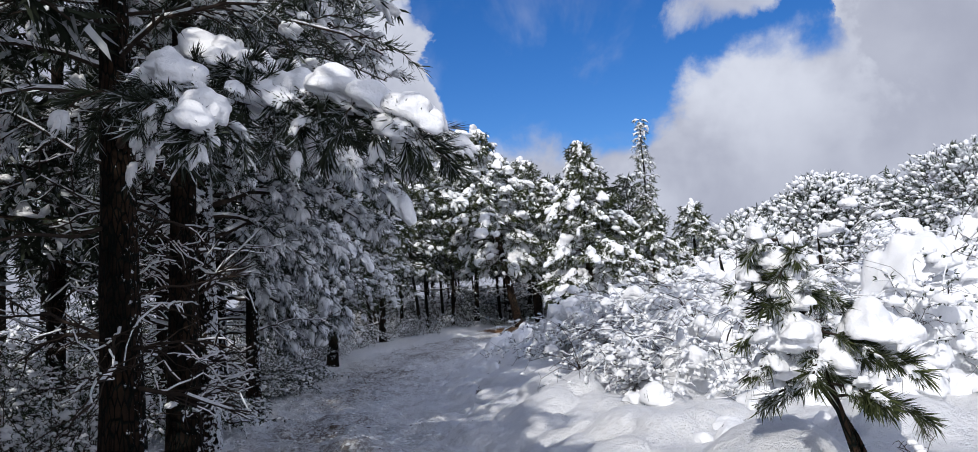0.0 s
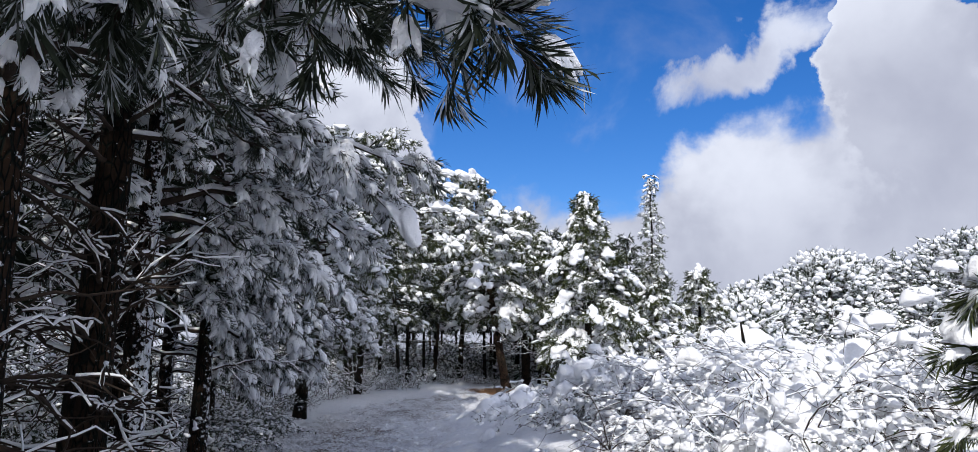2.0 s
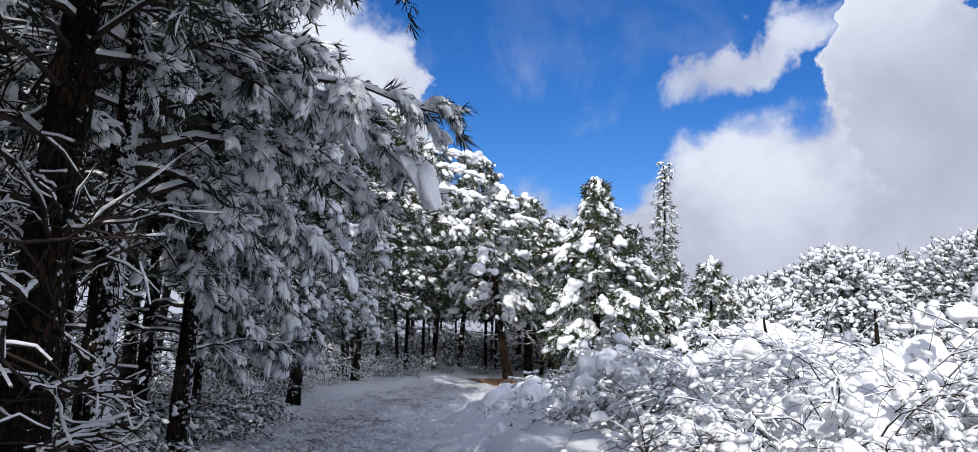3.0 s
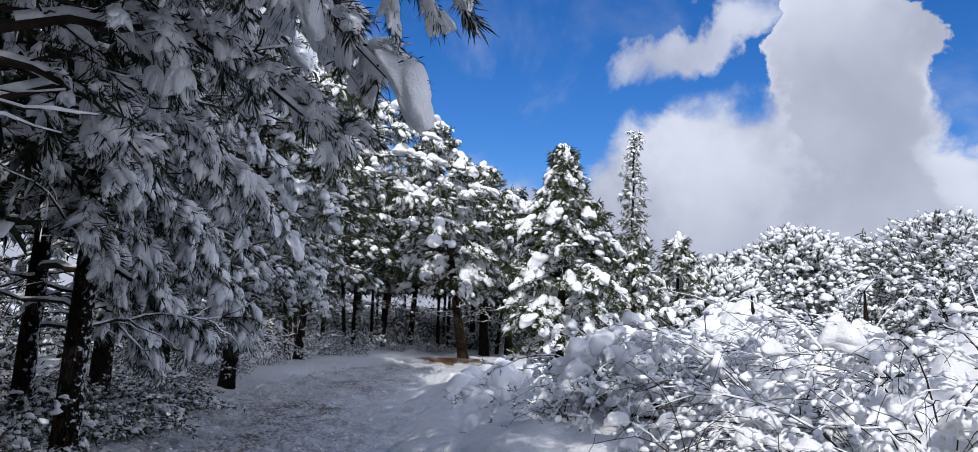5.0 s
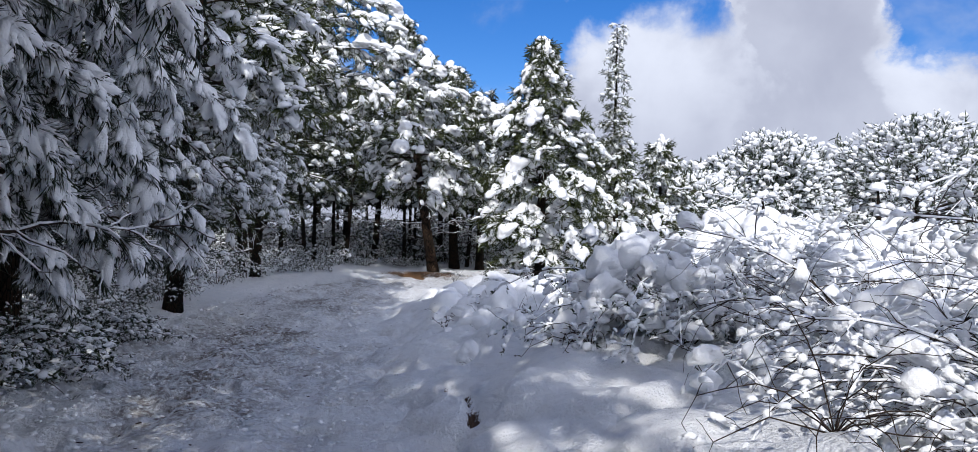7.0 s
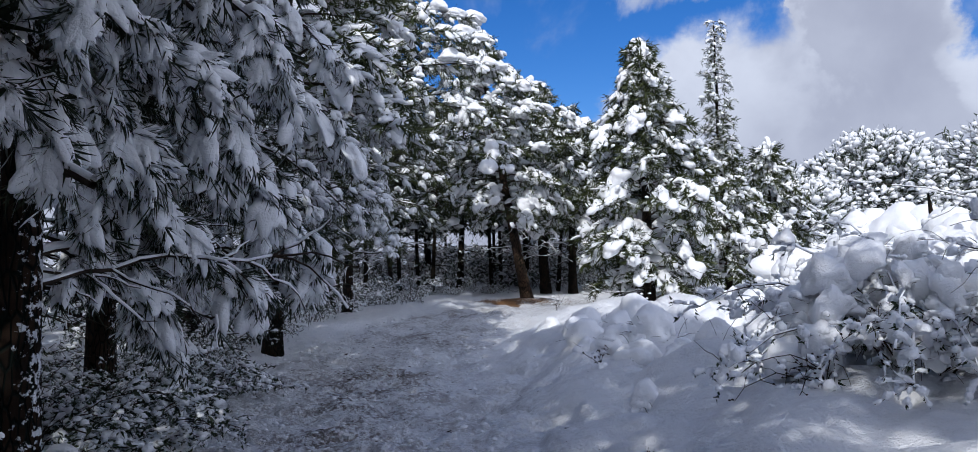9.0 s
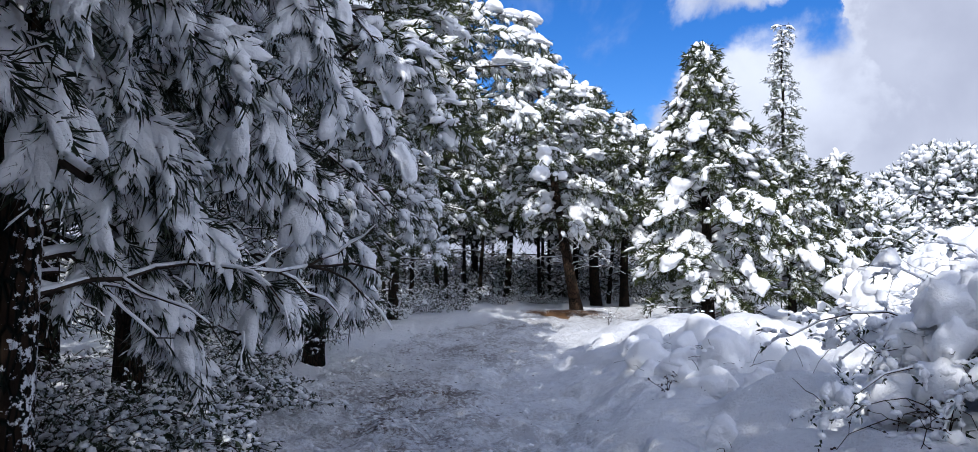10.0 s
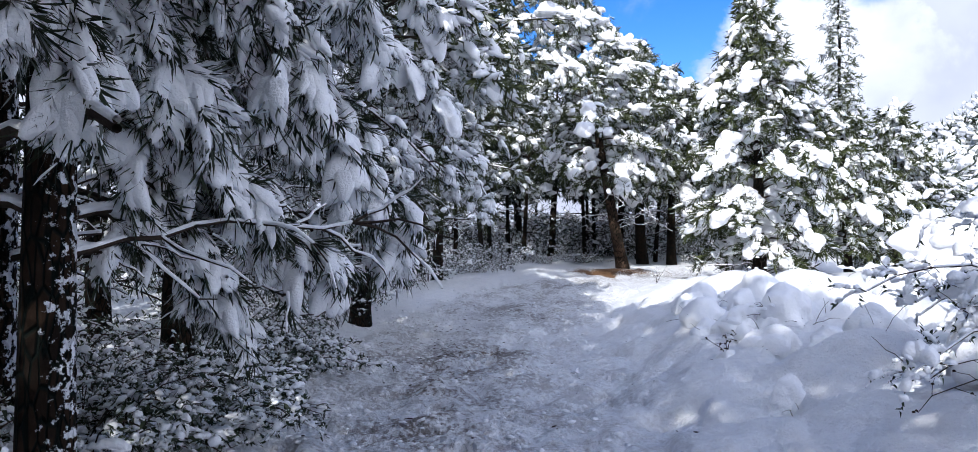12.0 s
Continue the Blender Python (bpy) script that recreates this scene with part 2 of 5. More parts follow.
class Heap:
    """Gathers pieces for one mesh: tubes, and many placed copies of small shapes."""

    def __init__(self):
        self.verts, self.faces, self.count = [], [], 0
        self.placed = {}

    def add(self, verts, faces):
        self.verts.append(np.asarray(verts, float))
        self.faces.append(np.asarray(faces) + self.count)
        self.count += len(verts)

    def tube(self, points, radii, sides=5, cap=False):
        points, radii = np.asarray(points, float), np.asarray(radii, float)
        n = len(points)
        ahead = np.gradient(points, axis=0)
        ahead /= np.linalg.norm(ahead, axis=1)[:, None] + 1e-9
        ref = np.where(np.abs(ahead[:, 2:3]) > 0.9, [[1.0, 0, 0]], [[0, 0, 1.0]])
        u = np.cross(ahead, ref)
        u /= np.linalg.norm(u, axis=1)[:, None] + 1e-9
        w = np.cross(u, ahead)
        a = np.arange(sides) * 2 * np.pi / sides
        ring = u[:, None] * np.cos(a)[None, :, None] + w[:, None] * np.sin(a)[None, :, None]
        verts = (points[:, None] + ring * (radii[:, None, None] if radii.ndim == 1 else radii[:, :, None])).reshape(-1, 3)
        i, j = np.meshgrid(np.arange(n - 1), np.arange(sides), indexing="ij")
        p, q = i * sides + j, i * sides + (j + 1) % sides
        quads = np.stack([p, q, q + sides, p + sides], -1).reshape(-1, 4)
        self.add(verts, quads)

    def put(self, shape, matrix):
        """shape: (verts, triangles); matrix: 3 x 4."""
        self.placed.setdefault(id(shape), (shape, []))[1].append(matrix)

    def mesh(self, name, mat, smooth=True):
        verts, quads, tris = list(self.verts), [], []
        for f in self.faces:
            (quads if f.shape[1] == 4 else tris).append(f)
        count = self.count
        for shape, matrices in self.placed.values():
            v, f = shape
            m = np.asarray(matrices)
            verts.append((np.einsum("nij,vj->nvi", m[:, :, :3], v) + m[:, None, :, 3]).reshape(-1, 3))
            tris.append((f[None] + (np.arange(len(m)) * len(v))[:, None, None] + count).reshape(-1, 3))
            count += len(m) * len(v)
        if not count:
            return None
        groups = [np.concatenate(g) for g in (quads, tris) if g]
        return mesh_of(name, np.concatenate(verts), groups, mat, smooth)


def turned(ahead, up=(0, 0, 1), spin=0.0):
    """A turn whose x axis runs along ahead and whose z axis leans towards up."""
    x = np.asarray(ahead, float)
    x = x / (np.linalg.norm(x) + 1e-9)
    y = np.cross(up, x)
    size = np.linalg.norm(y)
    y = y / size if size > 1e-3 else np.array([0, 1.0, 0])
    z = np.cross(x, y)
    c, s = math.cos(spin), math.sin(spin)
    return np.stack([x, c * y + s * z, c * z - s * y], 1)


def matrix_at(place, turn, size):
    return np.concatenate([turn * np.asarray(size), np.asarray(place, float)[:, None]], 1)


def icosphere(level):
    bm = bmesh.new()
    bmesh.ops.create_icosphere(bm, subdivisions=level, radius=1.0)
    bm.verts.ensure_lookup_table()
    v = np.array([p.co[:] for p in bm.verts])
    f = np.array([[p.index for p in face.verts] for face in bm.faces])
    bm.free()
    return v, f


ICO = {level: icosphere(level) for level in (1, 2, 3, 4, 5)}


def pad_shape(level, seed, lobes=0.3, pointed=0.0, drape=0.25):
    """A lump of snow: domed above, hollow below, its rim ragged; pointed: fingers towards +x."""
    v, f = ICO[level]
    out = []
    for x, y, z in v:
        angle, ring = math.atan2(y, x), math.hypot(x, y)
        wave = noise.noise(Vector((math.cos(angle) * 1.9, math.sin(angle) * 1.9, seed * 3.7)))
        finger = noise.noise(Vector((math.cos(angle) * 5.0, math.sin(angle) * 5.5, seed * 1.3 + 9)))
        rim = 1 + lobes * (0.9 * wave + 0.7 * finger * ring) + pointed * max(0.0, math.cos(angle)) * ring * (0.35 + 1.0 * finger)
        lump = 1 + lobes * 1.1 * noise.noise(Vector((x * 2.1, y * 2.1, z * 2.1 + seed * 5.3))) + lobes * 0.6 * noise.noise(Vector((x * 4.9, y * 4.9, z * 4.9 + seed)))
        x, y = x * rim * (0.6 + 0.4 * lump), y * rim * (0.6 + 0.4 * lump)
        z = z * lump * (1.0 if z > 0 else 0.4) - drape * (x * x + 0.6 * y * y)
        out.append((x, y, z))
    return np.array(out), f


def bumps(v, count, seed, spread=2.1):
    """Rounded bumps over a ball, 0 to 1, for unit directions v."""
    c = np.random.default_rng(seed).normal(size=(count, 3))
    c /= np.linalg.norm(c, axis=1)[:, None]
    near = np.full(len(v), 9.0)
    for p in c:
        near = np.minimum(near, np.linalg.norm(v - p, axis=1))
    return np.sqrt(np.clip(1 - (near / (spread / math.sqrt(count))) ** 2, 0, 1))


def clump_shape(level, seed, big=12, small=60, high=0.34, low=0.13, drape=0.22, under=0.5):
    """Settled snow: rounded lobes that run into one another, a flatter belly."""
    v, f = ICO[level]
    soft = np.array([noise.noise(Vector((x * 1.3, y * 1.3, z * 1.3 + seed * 2.9))) for x, y, z in v])
    p = v * (0.66 + high * bumps(v, big, seed) + low * bumps(v, small, seed + 500) + 0.22 * soft)[:, None]
    p[:, 2] = np.where(p[:, 2] > 0, p[:, 2], p[:, 2] * under) - drape * (p[:, 0] ** 2 + 0.6 * p[:, 1] ** 2)
    return p, f


def bunch_shape(level, seed, fingers, needles, blade):
    """A drooping spray of pine shoots along +x: fingers of snow that merge at their base, and the needles that stick out of them."""
    rng = random.Random(seed)
    snow, faces, leaf, blades, count = [], [], [], [], 0
    for n in range(fingers):
        yaw = (n - (fingers - 1) / 2) / fingers * 1.5 + rng.uniform(-0.15, 0.15)
        pitch, long, thick = rng.uniform(-0.35, 0.12), rng.uniform(0.6, 1.1) * (1 - 0.25 * abs(yaw)), rng.uniform(0.115, 0.19)
        turn = turned((math.cos(yaw) * math.cos(pitch), math.sin(yaw) * math.cos(pitch), math.sin(pitch)))
        v, f = ICO[level]
        lump = 1 + 0.5 * np.array([noise.noise(Vector((x * 2.6 + seed, y * 2.2, z * 2.2 + n * 7.1))) for x, y, z in v])
        p = v * np.array([long * 0.52, thick * 1.15, thick * 0.9])
        p[:, 1:] *= (lump * (1.15 - 0.4 * v[:, 0]))[:, None]
        p[:, 0] += long * 0.42
        p[:, 2] = np.where(p[:, 2] > 0, p[:, 2], p[:, 2] * 0.55) - 0.16 * p[:, 0] ** 2
        snow.append(p @ turn.T)
        faces.append(f + count)
        count += len(v)
        for _ in range(needles):
            base = np.array([long * rng.uniform(0.2, 0.95), 0, -0.03])
            around, tip = rng.uniform(0, 6.283), rng.uniform(0.25, 0.85)
            way = np.array([math.cos(tip), math.sin(tip) * math.cos(around), math.sin(tip) * math.sin(around) - 0.25])
            side = np.cross(way, [rng.uniform(-1, 1), rng.uniform(-1, 1), rng.uniform(-1, 1)])
            side *= blade / (np.linalg.norm(side) + 1e-6)
            size, k = rng.uniform(0.24, 0.46), len(leaf)
            leaf += [turn @ (base - side * 0.5), turn @ (base + side * 0.5), turn @ (base + way * size * 0.6 + side * 0.4), turn @ (base + way * size + np.array([0, 0, -0.06]))]
            blades += [[k, k + 1, k + 2], [k, k + 2, k + 3]]
    return (np.concatenate(snow), np.concatenate(faces)), (np.array(leaf), np.array(blades))


def tuft_shape(count, length, width, spread, seed, stem=0.0):
    """Needles round a shoot along +x, each one a slim blade."""
    rng = random.Random(seed)
    v, f = [], []
    for _ in range(count):
        base = np.array([rng.uniform(0, stem), 0, 0])
        around, tip = rng.uniform(0, 2 * math.pi), math.radians(rng.uniform(0.25, 1.0) * spread)
        way = np.array([math.cos(tip), math.sin(tip) * math.cos(around), math.sin(tip) * math.sin(around)])
        side = np.cross(way, [rng.uniform(-1, 1), rng.uniform(-1, 1), rng.uniform(-1, 1)])
        side *= width / (np.linalg.norm(side) + 1e-6)
        size = length * rng.uniform(0.65, 1.1)
        sag = np.array([0, 0, -0.12 * size])
        n = len(v)
        v += [base - side * 0.5, base + side * 0.5, base + way * size * 0.6 + side * 0.45, base + way * size + sag]
        f += [[n, n + 1, n + 2], [n, n + 2, n + 3]]
    return np.array(v), np.array(f)


PADS = {
    "plain": [pad_shape(2, k + 20, 0.42, 0.4, 0.3) for k in range(8)],
    "round": [pad_shape(3, k + 40, 0.38) for k in range(6)],
    "crumb": [pad_shape(1, k + 60, 0.25, 0, 0.1) for k in range(5)],
    "lump": [pad_shape(2, k + 70, 0.36, 0.1, 0.25) for k in range(8)],
    "ball": [pad_shape(3, k + 100, 0.26, 0, 0.05) for k in range(4)],
    "great": [pad_shape(3, k + 80, 0.5) for k in range(5)],
    "vast": [clump_shape(4, k + 90, 9, 45) for k in range(6)],
    "clump": [clump_shape(3, k + 110, 9, 34, 0.38, 0.16) for k in range(8)],
    "dome": [clump_shape(5, k + 130, 26, 150, 0.22, 0.10, 0.0, 1.0) for k in range(5)],
}
BUNCHES = {
    "fine": [bunch_shape(2, k, 6, 10, 0.018) for k in range(9)],
    "plain": [bunch_shape(1, k + 30, 5, 7, 0.034) for k in range(8)],
}
TUFTS = {
    "fine": [tuft_shape(24, 0.15, 0.004, 46, k, 0.10) for k in range(6)],
    "plain": [tuft_shape(11, 0.16, 0.008, 55, k + 10, 0.12) for k in range(6)],
    "coarse": [tuft_shape(7, 0.22, 0.027, 70, k + 20, 0.2) for k in range(6)],
    "wood": [tuft_shape(5, 0.3, 0.05, 70, k + 40, 0.2) for k in range(6)],
    "leafy": [tuft_shape(4, 0.042, 0.016, 80, k + 30, 0.06) for k in range(5)],
}


# ---------------------------------------------------------------- ground
def lattice(ix, iy, seed):
    h = np.sin(ix * 127.1 + iy * 311.7 + seed * 74.7) * 43758.5453
    return h - np.floor(h)


def waves(x, y, size, seed=0, octaves=3):
    """Smooth noise, about -1 to 1, with features of the given size in metres."""
    total, weight, norm = 0.0, 1.0, 0.0
    for k in range(octaves):
        u, w = x / size * 2**k + 37.7, y / size * 2**k + 11.3
        iu, iw = np.floor(u), np.floor(w)
        fu, fw = u - iu, w - iw
        fu, fw = fu * fu * (3 - 2 * fu), fw * fw * (3 - 2 * fw)
        a, b = lattice(iu, iw, seed + k), lattice(iu + 1, iw, seed + k)
        c, d = lattice(iu, iw + 1, seed + k), lattice(iu + 1, iw + 1, seed + k)
        total = total + weight * (2 * (a * (1 - fu) * (1 - fw) + b * fu * (1 - fw) + c * (1 - fu) * fw + d * fu * fw) - 1)
        norm += weight
        weight *= 0.5
    return total / norm


def step(lo, hi, v):
    k = np.clip((v - lo) / (hi - lo), 0, 1)
    return k * k * (3 - 2 * k)


ROAD = np.array([(0.6, -60), (0.4, -6), (0.1, 1), (-0.7, 6), (-1.7, 11), (-2.25, 17), (-2.1, 23), (-1.2, 28), (0.9, 32), (4.5, 34.2), (10, 35.4), (40, 38)], float)
HALF = 1.85


def road_offset(x, y):
    """Distance from the middle of the road, positive to its right."""
    best, sign = np.full(np.shape(x), 1e9), np.ones(np.shape(x))
    for (ax, ay), (bx, by) in zip(ROAD[:-1], ROAD[1:]):
        dx, dy = bx - ax, by - ay
        k = np.clip(((x - ax) * dx + (y - ay) * dy) / (dx * dx + dy * dy), 0, 1)
        px, py = x - ax - k * dx, y - ay - k * dy
        d = np.hypot(px, py)
        side = np.where(px * dy - py * dx > 0, 1.0, -1.0)
        sign = np.where(d < best, side, sign)
        best = np.minimum(best, d)
    return best * sign


RUNNEL = [(-1.3, 12.3), (-1.12, 12.66), (-0.95, 12.93), (-0.78, 13.16), (-0.44, 13.6), (-0.13, 14.08), (-0.06, 14.5), (-0.13, 15.1), (-0.25, 15.55)]


def ditch(x, y):
    """How far the thawed runnel beside the road cuts in, 0 to 1."""
    best = np.full(np.shape(x), 9.0)
    for (ax, ay), (bx, by) in zip(RUNNEL[:-1], RUNNEL[1:]):
        dx, dy = bx - ax, by - ay
        k = np.clip(((x - ax) * dx + (y - ay) * dy) / (dx * dx + dy * dy), 0, 1)
        best = np.minimum(best, np.hypot(x - ax - k * dx, y - ay - k * dy))
    broken = step(-0.45, 0.0, waves(x, y, 0.4, 61, 2))
    return step(0.19, 0.06, best + 0.05 * waves(x, y, 0.16, 63, 2) + 0.09 * step(13.9, 14.3, y)) * broken


def scatter_hummocks():
    rng = random.Random(5)
    made = []
    for n in range(300):
        y = rng.uniform(5, 30) if n % 2 else rng.uniform(14.5, 24)
        middle = float(np.interp(y, ROAD[:, 1], ROAD[:, 0]))
        x = middle + HALF - 0.15 + abs(rng.gauss(0, 1.6))
        size = 0.16 * math.exp(rng.uniform(0, 1.3))
        made.append((x, y, size, size * rng.uniform(0.3, 0.6) * (0.45 + 0.55 * min(1.0, (x - middle - 1.5) / 1.2))))
    return made


HUMMOCKS = scatter_hummocks() + [(0.82, 18.95, 0.42, 0.24), (1.5, 19.2, 0.5, 0.24), (0.2, 19.9, 0.4, 0.24), (1.05, 17.2, 0.6, 0.16), (0.9, 15.0, 0.6, 0.2), (1.9, 13.4, 0.8, 0.2), (-0.35, 16.9, 0.3, 0.14), (-0.2, 15.9, 0.34, 0.16), (0.1, 17.4, 0.32, 0.15), (-0.1, 19.2, 0.36, 0.2), (-0.35, 14.6, 0.3, 0.14), (0.35, 13.3, 0.42, 0.16), (0.1, 20.6, 0.4, 0.24), (0.55, 14.3, 0.45, 0.16)]


def hummock_height(x, y):
    """Plants buried under rounded caps of snow."""
    z = np.zeros(np.shape(x))
    for cx, cy, size, tall in HUMMOCKS:
        k = 1 - np.minimum(1, ((x - cx) ** 2 + (y - cy) ** 2) / size**2)
        z = np.maximum(z, tall * k**0.5)
    return z


def ground_height(x, y):
    x, y = np.asarray(x, float), np.asarray(y, float)
    s = road_offset(x, y)
    z = np.interp(y, [-60, 0, 14, 22, 32, 42, 80, 600], [-0.4, 0, 0, 0.15, 0.52, 0.75, 1.3, 4.0])
    rise = np.interp(y, [0, 8, 12, 16, 20, 24, 28, 33], [0.2, 0.26, 0.3, 0.27, 0.46, 0.5, 0.26, 0.08])
    right, left = step(HALF - 0.45, HALF + 1.5, s), step(HALF - 0.2, HALF + 0.9, -s)
    z = z + right * (rise + 0.035 * np.clip(s - 3, 0, 25))
    z = z + left * (0.10 + 0.02 * np.clip(-s - 3, 0, 20))
    near = step(60, 30, np.hypot(x, y - 15))
    lumps = 1 - np.abs(waves(x, y, 0.9, 3, 2))
    z = z + right * near * (0.2 * (lumps - 0.6) + 0.10 * waves(x, y, 2.6, 5, 2))
    z = z + hummock_height(x + 0.05 * waves(x, y, 0.3, 41, 2), y + 0.05 * waves(x, y, 0.3, 43, 2))
    z = z + left * near * (0.10 * waves(x, y, 1.1, 8, 3))
    z = z + 0.35 * waves(x, y, 30, 12, 2) * step(14, 60, np.abs(s))
    on = 1 - np.maximum(right, left)
    ruts = np.exp(-((np.abs(s + 0.1) - 0.75) / 0.28) ** 2)
    z = z + near * on * (0.085 * waves(x, y, 0.32, 17, 3) - 0.10 * step(0.2, 0.6, waves(x, y, 0.3, 29, 1)) + 0.045 * np.abs(waves(x, y, 0.2, 19, 2)) - 0.05 * ruts)
    z = z + near * (right + left) * 0.02 * waves(x, y, 0.24, 23, 2)
    return z - 0.17 * ditch(x, y)


def spread_axis(lo, hi, fine, far, growth=1.22):
    axis = list(np.arange(lo, hi, fine))
    for direction, limit in ((-1, far[0]), (1, far[1])):
        gap, at = fine, axis[0] if direction < 0 else axis[-1]
        while at * direction < limit * direction:
            gap *= growth
            at += direction * gap
            axis.insert(0, at) if direction < 0 else axis.append(at)
    return np.array(axis)


def build_ground():
    xs, ys = spread_axis(-4.6, 2.6, 0.055, (-700, 700), 1.12), spread_axis(8.5, 22, 0.06, (-300, 1200), 1.08)
    gx, gy = np.meshgrid(xs, ys)
    z = ground_height(gx, gy)
    n, m = len(xs), len(ys)
    verts = np.stack([gx, gy, z], -1).reshape(-1, 3)
    i, j = np.meshgrid(np.arange(m - 1), np.arange(n - 1), indexing="ij")
    a = (i * n + j).ravel()
    me = mesh_of("ground", verts, np.stack([a, a + 1, a + n + 1, a + n], -1), GROUND)
    s = road_offset(gx, gy)
    wear = step(HALF + 0.1, HALF - 0.7, np.abs(s)) * np.clip(0.6 + 0.7 * waves(gx, gy, 1.6, 31, 3), 0, 1)
    wear = wear * (0.3 + 0.8 * np.exp(-((s + 0.35) / 0.75) ** 2)) + 0.35 * step(0.25, 0.6, np.exp(-((s + 1.55) / 0.3) ** 2)) * step(16, 19, gy)
    soil = np.clip(ditch(gx, gy), 0, 1)
    litter = np.exp(-(((gx - 0.9) / 1.7) ** 2 + ((gy - 34.5) / 1.0) ** 2)) * (0.95 + 0.6 * waves(gx, gy, 0.8, 71, 2))
    for name, values in (("trodden", np.clip(wear, 0, 1)), ("soil", soil), ("litter", np.clip(litter, 0, 1))):
        me.attributes.new(name, "FLOAT", "POINT").data.foreach_set("value", values.astype(np.float32).ravel())
    tagged(new("ground", me), "snow-covered forest ground with a trodden road", "ground", kind="structure")


build_ground()


def on_ground(x, y, sink=0.0):
    return float(ground_height(np.array([x]), np.array([y]))[0]) - sink


def scatter_on_road():
    """Loose clods of trodden snow, and dark bits of bark and needle litter."""
    rng = random.Random(9)
    clods, bits = Heap(), Heap()
    rows = []
    for n in range(3000):
        y = rng.uniform(5.0, 30.0) if n % 3 else rng.uniform(8.0, 17.0)
        edge = rng.random() < 0.3
        off = -HALF + rng.gauss(0.1, 0.3) if edge else rng.uniform(-HALF, 1.2)
        rows.append((clods, off, y, 0.008 * math.exp(rng.uniform(0, 1.4)) * (1.4 if edge else 1.0), rng.uniform(1.0, 1.6), rng.uniform(0.5, 0.8)))
    for n in range(520):
        near = n % 2
        y = rng.gauss(21.8, 1.6) if near else rng.uniform(8, 29)
        rows.append((bits, rng.gauss(-1.0, 0.3) if near else rng.uniform(-HALF, HALF), y, 0.004 * math.exp(rng.uniform(0, 1.3)), rng.uniform(1, 4), 0.5))
    ys = np.array([r[2] for r in rows])
    xs = np.interp(ys, ROAD[:, 1], ROAD[:, 0]) + np.array([r[1] for r in rows])
    zs = ground_height(xs, ys)
    for n, (heap, _, _, size, long, tall) in enumerate(rows):
        heap.put(PADS["crumb"][n % 5], matrix_at((xs[n], ys[n], zs[n] + size * 0.15), turned((math.cos(n), math.sin(n), 0)), (size * long, size, size * tall)))
    tagged(new("snow_clods", clods.mesh("snow_clods", SNOW)), "loose clods of trodden snow on the road", "snow", kind="stuff")
    tagged(new("road_litter", bits.mesh("road_litter", TWIG)), "dark bits of bark and twig on trodden snow", "litter", kind="stuff")


scatter_on_road()


# ---------------------------------------------------------------- trees
def bough(rng, start, azimuth, length, lift, sag, steps=7, wobble=0.10):
    """Points of a limb that leaves at lift (degrees over level) and bends down by sag degrees towards its end."""
    points, p = [np.array(start, float)], np.array(start, float)
    turn = azimuth
    for k in range(steps):
        pitch = math.radians(lift - sag * ((k + 0.5) / steps) ** 1.2 + rng.uniform(-60, 60) * wobble)
        turn += rng.uniform(-wobble, wobble)
        p = p + length / steps * np.array([math.cos(turn) * math.cos(pitch), math.sin(turn) * math.cos(pitch), math.sin(pitch)])
        points.append(p)
    return np.array(points)


def bough_to(rng, start, end, rise, steps=8):
    """Points of a limb between two places, arched upwards by rise metres."""
    k = np.linspace(0, 1, steps + 1)[:, None]
    p = np.asarray(start, float) * (1 - k) + np.asarray(end, float) * k
    p[:, 2] += rise * np.sin(np.pi * k[:, 0]) ** 1.0
    p[1:-1] += np.array([[rng.uniform(-0.05, 0.05) for _ in range(3)] for _ in range(steps - 1)])
    return p


def in_the_way(x, y, z):
    """Whether a place lies where the walker passes."""
    if y > 14 or z > 2.35:
        return False
    middle = np.interp(y, [0.9, 2.6, 5.7, 7.7, 9.5, 10.85, 14], [0.38, 0.03, -0.5, -0.85, -1.5, -1.82, -2.0])
    return abs(x - middle) < (0.9 if y < 9.5 else 1.35 if y < 11.2 else 2.3 if y < 12.9 and z < 2.0 else 1.35)


